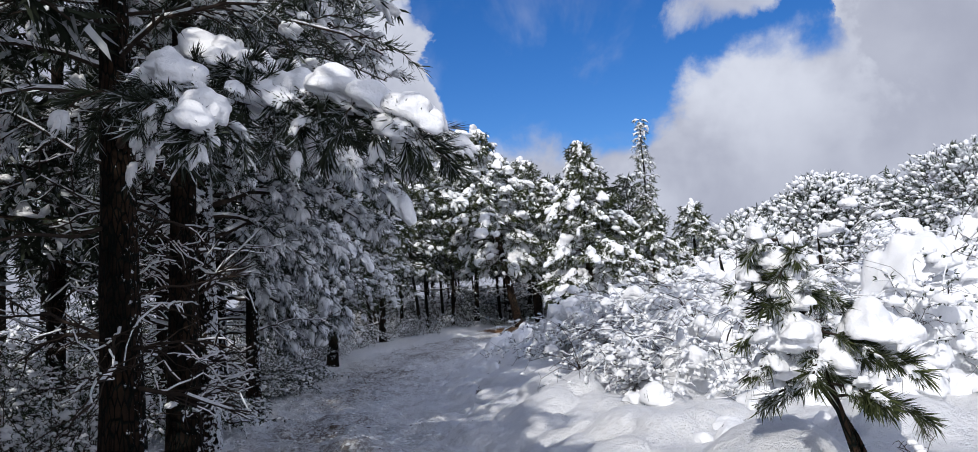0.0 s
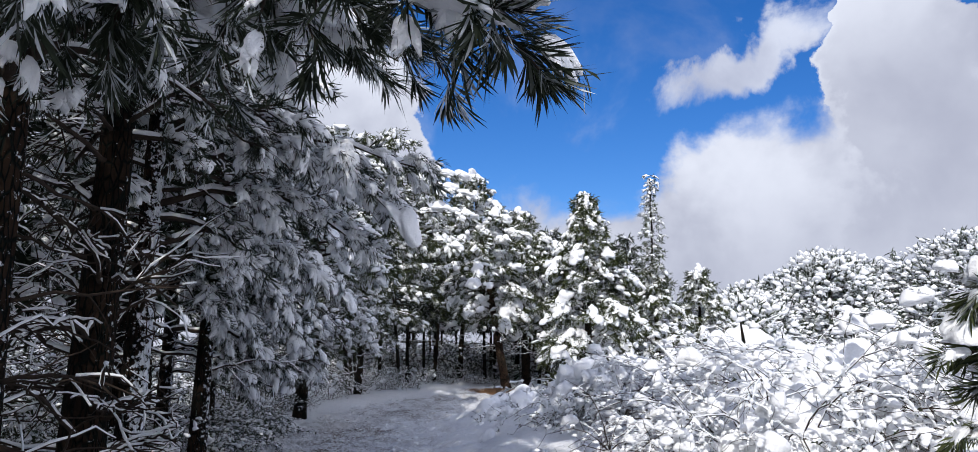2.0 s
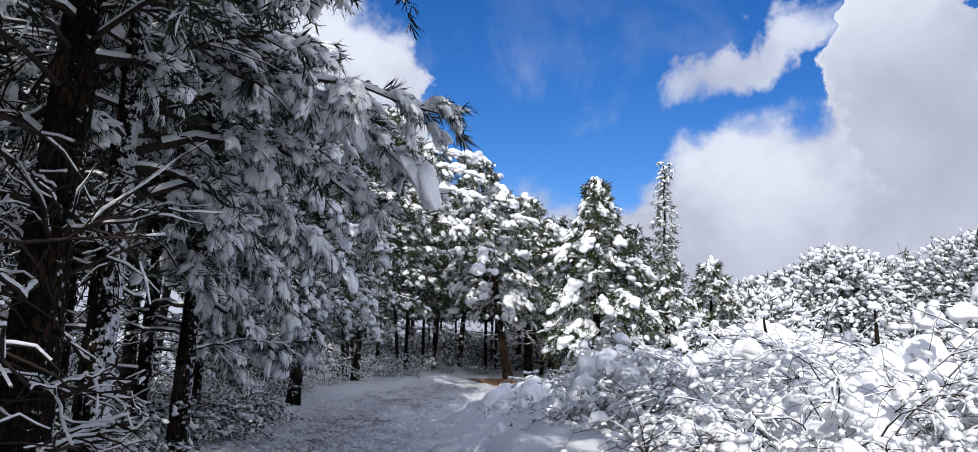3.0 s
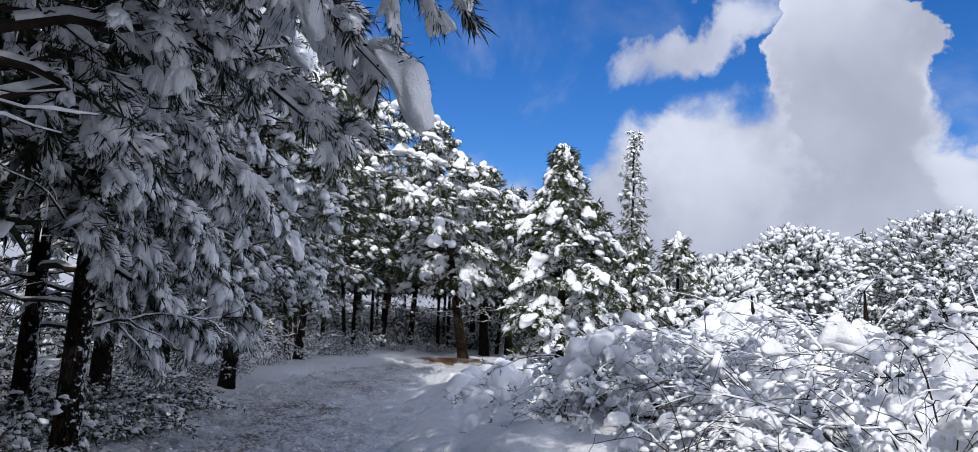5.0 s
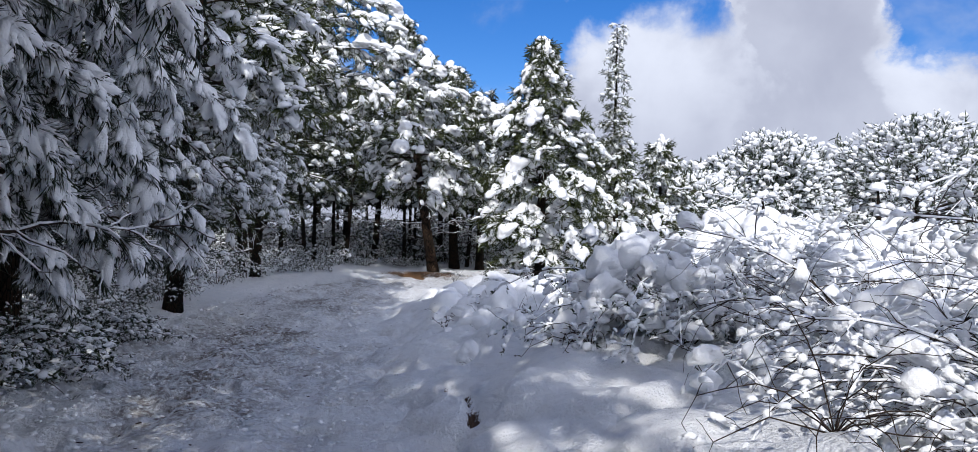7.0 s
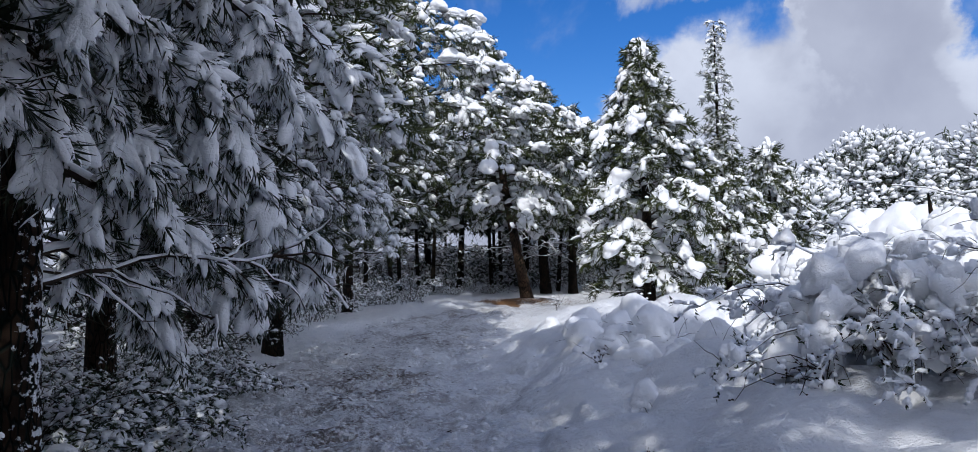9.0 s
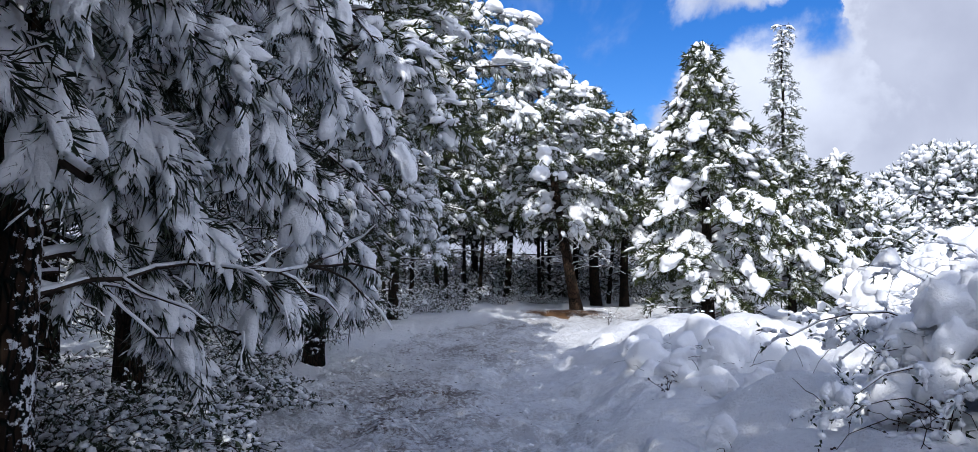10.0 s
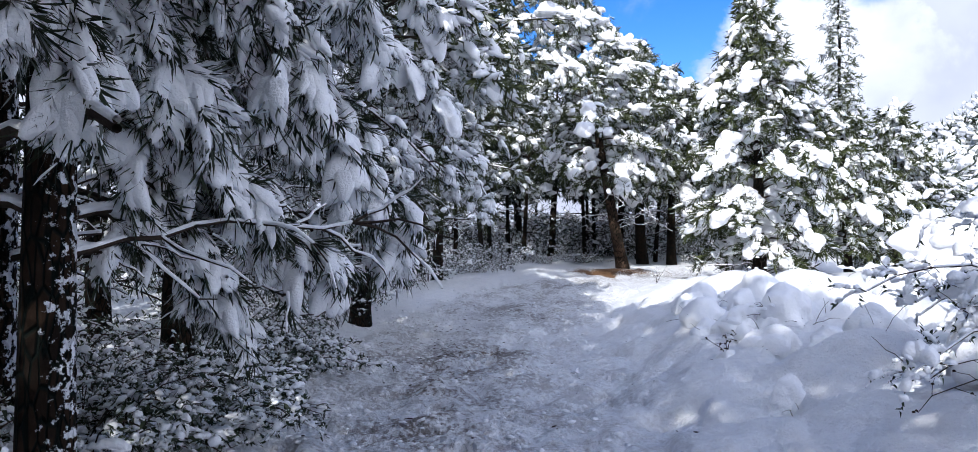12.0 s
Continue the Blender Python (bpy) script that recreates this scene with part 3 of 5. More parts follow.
class Tree:
    """Gathers the wood, needles and snow of one tree, in places relative to its foot."""

    def __init__(self, seed, detail="plain", size=1.0, foot=None, split=True):
        self.rng, self.detail, self.size = random.Random(seed), detail, size
        self.pads = "plain"
        self.trunk, self.wood, self.leaf, self.snow = Heap(), Heap(), Heap(), Heap()
        self.foot, self.split, self.limbs, self.clumps = foot, split, [], []
        self.bare, self.lift, self.ends, self.cushion = 0.12, (-10, 30), 9, "lump"
        self.base = on_ground(*foot, 0.05) if foot else 0.0

    def new_limb(self):
        """Each main limb, with its twigs, is a part of its own."""
        if self.split:
            self.wood = Heap()
            self.limbs.append(self.wood)

    def clear(self, points):
        """The points up to the first that would stand in the walker's way."""
        if self.foot is None:
            return points
        for k, p in enumerate(points):
            if in_the_way(p[0] + self.foot[0], p[1] + self.foot[1], p[2] + self.base):
                return points[:k]
        return points

    def stem(self, height, radius, lean=(0, 0), flare=1.35, bend=0.12):
        rng, n = self.rng, 14
        k = np.linspace(0, 1, n)
        wander = np.array([[rng.uniform(-1, 1), rng.uniform(-1, 1)] for _ in range(n)]) * bend * 0.5
        wander = np.cumsum(wander, axis=0) * 0.5 * k[:, None]
        points = np.stack([lean[0] * k + wander[:, 0], lean[1] * k + wander[:, 1], -0.3 + (height + 0.3) * k], 1)
        radii = radius * (1 - 0.9 * k ** 1.1) * (1 + (flare - 1) * np.exp(-k * 22))
        sides = 14
        fluted = radii[:, None] * (1 + 0.06 * np.array([[rng.uniform(-1, 1) for _ in range(sides)] for _ in range(n)]))
        self.trunk.tube(points, fluted, sides)
        self.axis, self.height, self.radius = points, height, radius

    def spot(self, z):
        return np.array([np.interp(z, self.axis[:, 2], self.axis[:, a]) for a in (0, 1)] + [z])

    def snow_line(self, points, radii, gaps=0.25):
        """Snow that lies along the top of a limb."""
        rng = self.rng
        run = []
        for p, r in zip(points, radii):
            if rng.random() < gaps and len(run) < 2:
                run = []
                continue
            run.append((p + np.array([0, 0, r * 0.7 + 0.003]), r * 0.8 + rng.uniform(0.001, 0.007)))
            if rng.random() < 0.1 and len(run) > 2:
                self.snow.tube([a for a, _ in run], [b for _, b in run], 5)
                run = []
        if len(run) > 1:
            self.snow.tube([a for a, _ in run], [b for _, b in run], 5)

    def coat(self, points, thick):
        """A thick uneven sleeve of snow on the upper side of a twig."""
        rng = self.rng
        radii = np.array([thick * rng.uniform(0.6, 1.15) for _ in points])
        radii[0] *= 0.4
        radii[-1] *= 0.5
        self.snow.tube(np.asarray(points) + np.array([0, 0, 0.5]) * radii[:, None], radii, 5)

    def dead(self, z, azimuth, length, radius=0.022, twigs=6):
        """A bare lower limb with bare twigs, lined with snow."""
        rng = self.rng
        p = bough(rng, self.spot(z), azimuth, length, rng.uniform(-10, 30), rng.uniform(-10, 50), 9, 0.26)
        p = self.clear(p)
        if len(p) < 4:
            return
        self.new_limb()
        r = np.linspace(radius, 0.005, len(p))
        self.wood.tube(p, r, 5)
        self.snow_line(p, r, self.bare)
        for _ in range(twigs):
            k = rng.randrange(2, len(p))
            q = bough(rng, p[k], azimuth + rng.choice((-1, 1)) * rng.uniform(0.4, 1.1), length * rng.uniform(0.2, 0.45), rng.uniform(-30, 40), rng.uniform(-20, 60), 5, 0.34)
            q = self.clear(q)
            if len(q) < 3:
                continue
            w = np.linspace(0.008, 0.003, len(q))
            self.wood.tube(q, w, 4)
            self.snow_line(q, w, self.bare + 0.15)

    def spray(self, at, ahead, pad, snow=1.0):
        """A shoot with its needles and, if it carries any, its load of snow."""
        rng, kind, size = self.rng, self.detail, self.size
        if len(self.clear([at])) == 0:
            return
        ahead = np.asarray(ahead, float) / (np.linalg.norm(ahead) + 1e-9)
        turn = turned(ahead, spin=rng.uniform(-0.4, 0.4))
        if kind in BUNCHES and rng.random() < snow:
            white, green = rng.choice(BUNCHES[kind])
            at_bunch = matrix_at(at, turn, pad * rng.uniform(1.15, 2.1) * np.array([1.0, rng.uniform(0.75, 1.1), rng.uniform(0.8, 1.15)]))
            self.snow.put(white, at_bunch)
            self.leaf.put(green, at_bunch)
            return
        for _ in range(2 if kind == "fine" else 1):
            jog = ahead + np.array([rng.uniform(-0.5, 0.5), rng.uniform(-0.5, 0.5), rng.uniform(-0.45, 0.2)])
            self.leaf.put(rng.choice(TUFTS[kind]), matrix_at(at, turned(jog, spin=rng.uniform(0, 6)), rng.uniform(0.8, 1.25) * size))
        if kind not in BUNCHES and rng.random() < snow:
            shape = rng.choice(PADS[self.pads])
            long, wide, tall = pad * rng.uniform(0.8, 1.4), pad * rng.uniform(0.42, 0.66), pad * rng.uniform(0.22, 0.42)
            self.snow.put(shape, matrix_at(at + turn[:, 2] * tall * 0.35 + ahead * pad * 0.25, turn, (long, wide, tall)))

    def live(self, points, radius, twigs, pad, snow, reach=0.34, start=0.25, hang=55.0, shoots=3):
        """A living limb: side twigs that hang under their snow."""
        rng = self.rng
        points = self.clear(points)
        if len(points) < 4:
            return
        self.new_limb()
        r = np.linspace(radius, 0.008, len(points))
        self.wood.tube(points, r, 6)
        if self.detail == "fine":
            self.snow.tube(points[1:] + np.array([0, 0, 1.0]) * (r[1:, None] * 0.75 + 0.012), r[1:] * 0.85 + 0.012, 6)
        elif self.detail == "plain":
            self.snow_line(points, r * 1.15, 0.1)
        length = np.linalg.norm(np.diff(points, axis=0), axis=1).sum()
        line = np.linspace(0, 1, len(points))
        for n in range(twigs):
            k = start + (1 - start) * (n + rng.uniform(0, 1)) / twigs
            at = np.array([np.interp(k, line, points[:, a]) for a in range(3)])
            ahead = points[min(len(points) - 1, int(k * (len(points) - 1)) + 1)] - points[min(len(points) - 2, int(k * (len(points) - 1)))]
            azimuth = math.atan2(ahead[1], ahead[0]) + rng.choice((-1, 1)) * rng.uniform(0.15, 1.15)
            size = max(0.16, length * reach * (1.15 - 0.75 * k)) * rng.uniform(0.6, 1.2)
            q = bough(rng, at, azimuth, size, rng.uniform(*self.lift), hang * rng.uniform(0.6, 1.5), 4, 0.2)
            q = self.clear(q)
            if len(q) < 2:
                continue
            if self.detail not in ("coarse", "wood"):
                w = np.linspace(0.009, 0.004, len(q))
                self.wood.tube(q, w, 4)
            for m in range(shoots):
                j = min(len(q) - 1, 1 + int(m * (len(q) - 1) / max(1, shoots - 1)))
                tangent = q[j] - q[j - 1]
                tangent = tangent / (np.linalg.norm(tangent) + 1e-9) + np.array([rng.uniform(-0.5, 0.5), rng.uniform(-0.5, 0.5), rng.uniform(-0.3, 0.15)])
                self.spray(q[j], tangent, pad, snow if shoots - m <= self.ends else 0.0)

    def heap_on(self, place, size, flat=0.5, shape="round", ahead=None, alone=False):
        rng = self.rng
        if len(self.clear([place])) == 0:
            return
        heap = self.snow
        if alone:
            heap = Heap()
            self.clumps.append(heap)
        way = ahead if ahead is not None else (math.cos(rng.uniform(0, 6.3)), math.sin(rng.uniform(0, 6.3)), -0.15)
        heap.put(rng.choice(PADS[shape]), matrix_at(place, turned(way), (size * rng.uniform(0.9, 1.3), size * rng.uniform(0.7, 1.0), size * flat * rng.uniform(0.8, 1.25))))

    def crown(self, low, top, width, count, pad, snow, twigs=7, lift=18, sag=62, shape=0.8, hang=55.0, heaps=0.0, heap=0.3, bias=None, shoots=3, belly=0.25):
        """Whorls of living limbs between two heights."""
        rng = self.rng
        for n in range(count):
            k = (n + rng.uniform(0, 1)) / count
            z = low + (top - low) * k
            profile = min(1.0, 0.35 + k / belly * 0.65) * (1 - k) ** shape + 0.06
            azimuth = n * 2.4 + rng.uniform(-0.4, 0.4)
            length = width * profile * rng.uniform(0.75, 1.15)
            if bias is not None:
                length *= 1 + bias[1] * math.cos(azimuth - bias[0])
            points = bough(rng, self.spot(z), azimuth, length, lift * (0.5 + k) + rng.uniform(-8, 12), sag * rng.uniform(0.7, 1.3) * (1 - 0.5 * k), 6, 0.12)
            self.live(points, max(0.012, 0.035 * (1 - k)) * self.size, max(3, int(twigs * (0.45 + profile))), pad, snow, hang=hang, shoots=shoots)
            for _ in range(int(heaps * (0.4 + profile) + rng.random())):
                j = rng.randrange(2, len(points))
                size = heap * rng.uniform(0.5, 1.2) * (0.7 + 0.5 * (1 - k))
                if self.detail == "wood":
                    for _ in range(4):
                        self.heap_on(points[j] + size * np.array([rng.gauss(0, 0.6), rng.gauss(0, 0.6), rng.uniform(-0.35, 0.3)]), size * math.exp(rng.uniform(-1.4, -0.25)), rng.uniform(0.55, 0.9), shape="crumb")
                    continue
                # a cushion of settled snow on the bough, with lesser ones at its rim
                way = points[j] - points[j - 1] + np.array([0, 0, -0.1])
                way = way / (np.linalg.norm(way) + 1e-9)
                for shift in (-0.75, -0.1, 0.5):
                    aside = np.array([rng.gauss(0, 0.2), rng.gauss(0, 0.2), 0.08 + rng.uniform(-0.1, 0.1)])
                    self.heap_on(points[j] + size * (way * shift + aside), size * rng.uniform(0.32, 0.68), rng.uniform(0.6, 0.95), self.cushion, way)
                for _ in range(4):
                    self.heap_on(points[j] + size * np.array([rng.gauss(0, 0.6), rng.gauss(0, 0.6), rng.uniform(-0.45, 0.1)]), size * math.exp(rng.uniform(-1.6, -0.8)), rng.uniform(0.55, 0.9), "crumb", way)

    def done(self, name, x, y, label, needles, category="tree", group="", sink=0.05, bark=None, limb_name="limb"):
        root = new(name)
        root.location = (x, y, on_ground(x, y, sink))
        tagged(root, label, category, group)
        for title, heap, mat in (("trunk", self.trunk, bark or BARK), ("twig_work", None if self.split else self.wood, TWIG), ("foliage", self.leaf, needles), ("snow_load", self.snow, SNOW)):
            me = heap.mesh(title, mat, title != "foliage") if heap else None
            if me:
                ob = part(title, me, root)
                if title != "trunk":
                    tagged(ob, kind="stuff")
        for title, heaps, mat in ((limb_name, self.limbs, TWIG), ("snow_clump", self.clumps, SNOW)):
            for heap in heaps:
                me = heap.mesh(title, mat)
                if me:
                    part(title, me, root)
        return root


# ---------------------------------------------------------------- pines beside the road
def to_local(tree_foot, place):
    return np.array([place[0] - tree_foot[0], place[1] - tree_foot[1], place[2] - on_ground(*tree_foot, 0.05)])


def roadside_pine(foot, height, radius, label, seed, lean=(0, 0), detail="plain", dead=14, dead_from=0.6, low=2.4, width=2.6, count=34, pad=0.13, snow=0.7,
                  reaching=(), bars=(), over=(), twigs=9, bias=None, hang=60.0, heaps=0.3, shoots=4, bark=None, needles=NEEDLES_FROSTED, hero="fine", shape=0.5, bare=0.12, lift=(-10, 30), ends=9):
    """A pine with bare lower limbs, hanging snowy boughs, and single limbs that reach to given places; over: unseen
    high limbs added to cast shade.
    """
    t = Tree(seed, detail, foot=foot)
    rng = t.rng
    t.bare = bare
    t.stem(height, radius, lean, bend=0.04)
    for z, end, thick in bars:
        p = bough_to(rng, t.spot(z), to_local(foot, end), 0.06)
        t.new_limb()
        t.wood.tube(p, np.linspace(thick, thick * 0.45, len(p)), 7)
        t.snow.tube(p + np.array([0, 0, thick * 0.75]), np.linspace(thick, thick * 0.5, len(p)) * 0.85, 6)
    for n in range(dead):
        t.dead(rng.uniform(dead_from, low + 0.8), n * 2.4 + rng.uniform(-0.5, 0.5), rng.uniform(0.8, 1.9), rng.uniform(0.014, 0.028), rng.randrange(7, 13))
    middle = low + 0.38 * (height - low)
    t.crown(low, middle, width, int(count * 0.55), pad, snow, twigs=twigs, lift=15, sag=60, shape=0.12, hang=hang, heaps=heaps, heap=0.2, bias=bias, shoots=shoots)
    t.detail, t.pads = "coarse", "crumb"
    t.crown(middle, height, width * 1.12, int(count * 0.9), 0.2, snow, twigs=twigs, lift=15, sag=60, shape=shape, hang=hang, heaps=heaps + 1.0, heap=0.26, bias=bias, belly=0.01)
    # high limbs above the view, added to throw shade on road and bank
    for z, end in over:
        t.live(bough_to(rng, t.spot(z), to_local(foot, end), 0.4), 0.045, 26, 0.2, 0.5, reach=0.3, start=0.3)
    t.lift, t.ends = lift, ends
    t.detail, t.pads = hero, "plain"
    for z, end, rise, thick, many, load, great in reaching:
        carry = 0.25 if great and great[2] > 0 else 0.85
        points = bough_to(rng, t.spot(z), to_local(foot, end), rise)
        t.live(points, thick, many, load, carry, reach=0.24, start=0.2, hang=75.0, shoots=4)
        for k in np.linspace(0.3, 1.0, great[0]) if great else ():
            at = np.array([np.interp(k, np.linspace(0, 1, len(points)), points[:, a]) for a in range(3)])
            way = points[-1] - points[-3] if great[2] > 0 else np.array([0.5, -0.1, -1.0])
            t.heap_on(at + np.array([rng.uniform(-0.1, 0.1), rng.uniform(-0.22, 0.22), great[2] + rng.uniform(-0.08, 0.08)]), great[1] * rng.uniform(0.7, 1.2), 0.6, "vast", way, True)
    return t.done("pine_tree", foot[0], foot[1], label, needles, bark=bark)


roadside_pine((-2.84, 7.45), 9.5, 0.195, "dark shaded pine with a heavy snow-laden bough over the road", 11, lean=(-0.1, -0.1), dead=14, bare=0.6, low=3.2, count=34, width=2.3, snow=0.07, heaps=0.0, needles=NEEDLES_SHADED,
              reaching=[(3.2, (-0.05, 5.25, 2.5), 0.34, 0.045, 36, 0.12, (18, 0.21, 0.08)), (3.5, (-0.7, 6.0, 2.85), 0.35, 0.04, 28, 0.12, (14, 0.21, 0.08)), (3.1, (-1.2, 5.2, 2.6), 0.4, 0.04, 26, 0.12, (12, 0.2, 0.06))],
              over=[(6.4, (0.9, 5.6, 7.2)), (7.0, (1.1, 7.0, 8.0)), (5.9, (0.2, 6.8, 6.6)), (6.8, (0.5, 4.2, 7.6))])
roadside_pine((-2.98, 9.0), 9.5, 0.185, "straight dark pine trunk with bare snow-lined lower limbs", 12, lean=(0.1, 0.0), dead=40, bare=0.3, low=3.3, count=34, width=2.2, snow=0.25, heaps=0.0, needles=NEEDLES_SHADED,
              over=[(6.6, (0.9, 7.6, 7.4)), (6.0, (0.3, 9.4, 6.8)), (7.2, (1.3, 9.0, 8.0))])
roadside_pine((-3.32, 10.6), 9.8, 0.14, "pine with a trunk plastered white with snow beside the road", 13, dead=26, bare=0.3, low=2.9, count=34, width=2.3, bark=BARK_PLASTERED, snow=0.38, needles=NEEDLES_SHADED,
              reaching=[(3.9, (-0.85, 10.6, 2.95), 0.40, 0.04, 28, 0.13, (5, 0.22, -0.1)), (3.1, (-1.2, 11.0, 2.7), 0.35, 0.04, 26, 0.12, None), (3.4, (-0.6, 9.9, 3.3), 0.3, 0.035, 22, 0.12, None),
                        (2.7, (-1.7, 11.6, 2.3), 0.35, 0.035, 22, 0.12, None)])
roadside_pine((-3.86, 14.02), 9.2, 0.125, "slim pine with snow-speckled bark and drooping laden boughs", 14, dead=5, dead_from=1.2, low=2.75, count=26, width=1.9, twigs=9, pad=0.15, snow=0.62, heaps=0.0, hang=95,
              lift=(-50, 5), ends=3, needles=NEEDLES_SHADED, bark=BARK_SPECKLED,
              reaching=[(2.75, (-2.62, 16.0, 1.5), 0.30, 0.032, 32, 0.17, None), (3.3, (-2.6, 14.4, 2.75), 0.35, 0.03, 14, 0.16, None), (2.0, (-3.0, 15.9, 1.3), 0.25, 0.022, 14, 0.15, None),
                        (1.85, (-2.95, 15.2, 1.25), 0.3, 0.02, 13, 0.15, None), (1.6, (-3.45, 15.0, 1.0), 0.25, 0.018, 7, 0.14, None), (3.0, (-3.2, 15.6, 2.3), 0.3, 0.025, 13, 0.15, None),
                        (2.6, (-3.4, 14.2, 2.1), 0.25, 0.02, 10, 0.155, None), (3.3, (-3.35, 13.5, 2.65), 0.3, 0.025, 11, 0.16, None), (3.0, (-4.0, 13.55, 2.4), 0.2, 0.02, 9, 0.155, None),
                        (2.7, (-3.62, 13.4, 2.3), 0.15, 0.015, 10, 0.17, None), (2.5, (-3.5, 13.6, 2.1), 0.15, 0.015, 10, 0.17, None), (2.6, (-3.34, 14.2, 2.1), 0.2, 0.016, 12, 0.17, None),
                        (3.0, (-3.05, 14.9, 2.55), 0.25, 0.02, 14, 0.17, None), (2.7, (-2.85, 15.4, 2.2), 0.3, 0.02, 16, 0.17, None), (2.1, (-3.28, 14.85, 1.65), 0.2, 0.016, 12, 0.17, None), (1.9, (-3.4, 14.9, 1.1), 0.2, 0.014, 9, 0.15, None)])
roadside_pine((-4.72, 14.9), 9.0, 0.115, "dark slim pine trunk with heavy snow-lined lower limbs", 18, dead=10, dead_from=1.0, low=3.0, count=24, width=1.8, snow=0.3, needles=NEEDLES_SHADED, bark=BARK_SPECKLED, hang=85,
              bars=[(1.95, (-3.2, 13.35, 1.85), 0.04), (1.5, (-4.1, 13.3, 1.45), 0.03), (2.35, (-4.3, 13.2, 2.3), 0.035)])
roadside_pine((-5.1, 17.9), 8.4, 0.15, "pine with a thick round clump of snow on its outer boughs", 15, dead=12, low=1.7, count=38, width=2.5, snow=0.42, hero="plain", hang=80, needles=NEEDLES_SHADED, lift=(-40, 10), ends=3,
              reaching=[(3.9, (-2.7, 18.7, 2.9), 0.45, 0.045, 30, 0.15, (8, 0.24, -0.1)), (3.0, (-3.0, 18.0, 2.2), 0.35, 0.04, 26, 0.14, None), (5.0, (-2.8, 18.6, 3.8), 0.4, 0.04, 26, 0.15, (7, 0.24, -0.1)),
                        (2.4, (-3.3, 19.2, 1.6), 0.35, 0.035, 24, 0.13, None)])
roadside_pine((-4.35, 22.3), 7.3, 0.16, "tall pine leaning its wide crown over the road", 16, lean=(0.3, 0.2), dead=10, low=1.9, count=52, width=2.4, snow=0.4, twigs=15,
              bias=(0.0, -0.1), reaching=[(3.2, (-2.3, 20.4, 2.0), 0.5, 0.04, 26, 0.13, None), (3.6, (-2.4, 21.4, 3.4), 0.4, 0.04, 24, 0.13, None)], hero="plain", needles=NEEDLES_GREEN)
roadside_pine((-4.05, 29.5), 9.0, 0.13, "tall pine with a green sunlit crown edge", 17, lean=(0.3, 0.1), dead=8, low=2.0, count=50, width=2.1, snow=0.18, pad=0.15, twigs=15,
              bias=(-0.2, 0.3), heaps=1.0, needles=NEEDLES_GREEN, shape=0.35, hero="plain",
              reaching=[(5.6, (-0.4, 27.8, 6.4), 0.4, 0.04, 34, 0.2, (6, 0.3, 0.1)), (6.2, (-0.6, 28.9, 7.4), 0.4, 0.04, 34, 0.2, (6, 0.3, 0.1)), (4.8, (-0.7, 28.2, 5.4), 0.4, 0.04, 30, 0.2, (4, 0.26, 0.1)), (7.0, (-0.8, 29.6, 8.2), 0.4, 0.04, 30, 0.2, (6, 0.3, 0.1))])


# ---------------------------------------------------------------- sunlit trees at the bend
def far_pine(name, foot, height, radius, label, seed, low, width, count, lean=(0, 0), heap=0.3, heaps=2.6, pad=0.16, snow=0.3, twigs=14, shape=0.85, needles=NEEDLES_GREEN, detail="coarse",
             sag=60, dead=6, belly=0.25, lift=18, shoots=4, split=True, pads="plain", bark=None):
    t = Tree(seed, detail, 1.0, split=split)
    t.pads, t.cushion = pads, "clump" if foot[1] < 36 else "lump"
    t.stem(height, radius, lean)
    for n in range(dead):
        t.dead(t.rng.uniform(0.35, 1.0) * low, n * 2.4, t.rng.uniform(0.8, 1.8), 0.02, 6)
    t.crown(low, height, width, count, pad, snow, twigs=twigs, lift=lift, sag=sag, shape=shape, hang=60, heaps=heaps, heap=heap, belly=belly, shoots=shoots)
    t.heap_on(t.spot(height) + np.array([0, 0, 0.05]), 0.13, 0.9)
    return t.done(name, foot[0], foot[1], label, needles, bark=bark)


far_pine("conifer_tree", (3.85, 29.9), 7.1, 0.17, "broad snow-laden conifer in full sun at the bend", 31, 0.6, 2.7, 84, heaps=1.9, heap=0.42, snow=0.12, shape=1.0)


def spire(foot, label):
    """A conifer whose upper half is a bare thin spire."""
    t = Tree(32, "coarse", 0.75)
    t.stem(8.3, 0.11, (-0.3, 0), bend=0.2)
    rng = t.rng
    for n in range(74):
        k = (n + rng.random()) / 74
        t.size = 0.8 * (1 - 0.55 * k)
        long = rng.choice((0.14, 0.2, 0.26, 0.36, 0.7)) * (1.25 - 0.95 * k ** 0.6)
        p = bough(rng, t.spot(3.9 + 4.4 * k), n * 2.4 + rng.uniform(-0.6, 0.6), long, rng.uniform(-10, 25), rng.uniform(10, 60), 4, 0.15)
        t.live(p, 0.012, 4, 0.09, 0.35, shoots=3)
        if rng.random() < 0.3:
            t.heap_on(p[-1], rng.uniform(0.05, 0.15) * (1.2 - 0.6 * k), 0.8, "lump")
    t.size = 1.0
    t.crown(0.7, 4.6, 2.0, 50, 0.14, 0.2, twigs=10, lift=10, sag=60, shape=0.85, heaps=1.2, heap=0.36)
    return t.done("conifer_tree", foot[0], foot[1], label, NEEDLES_GREEN)


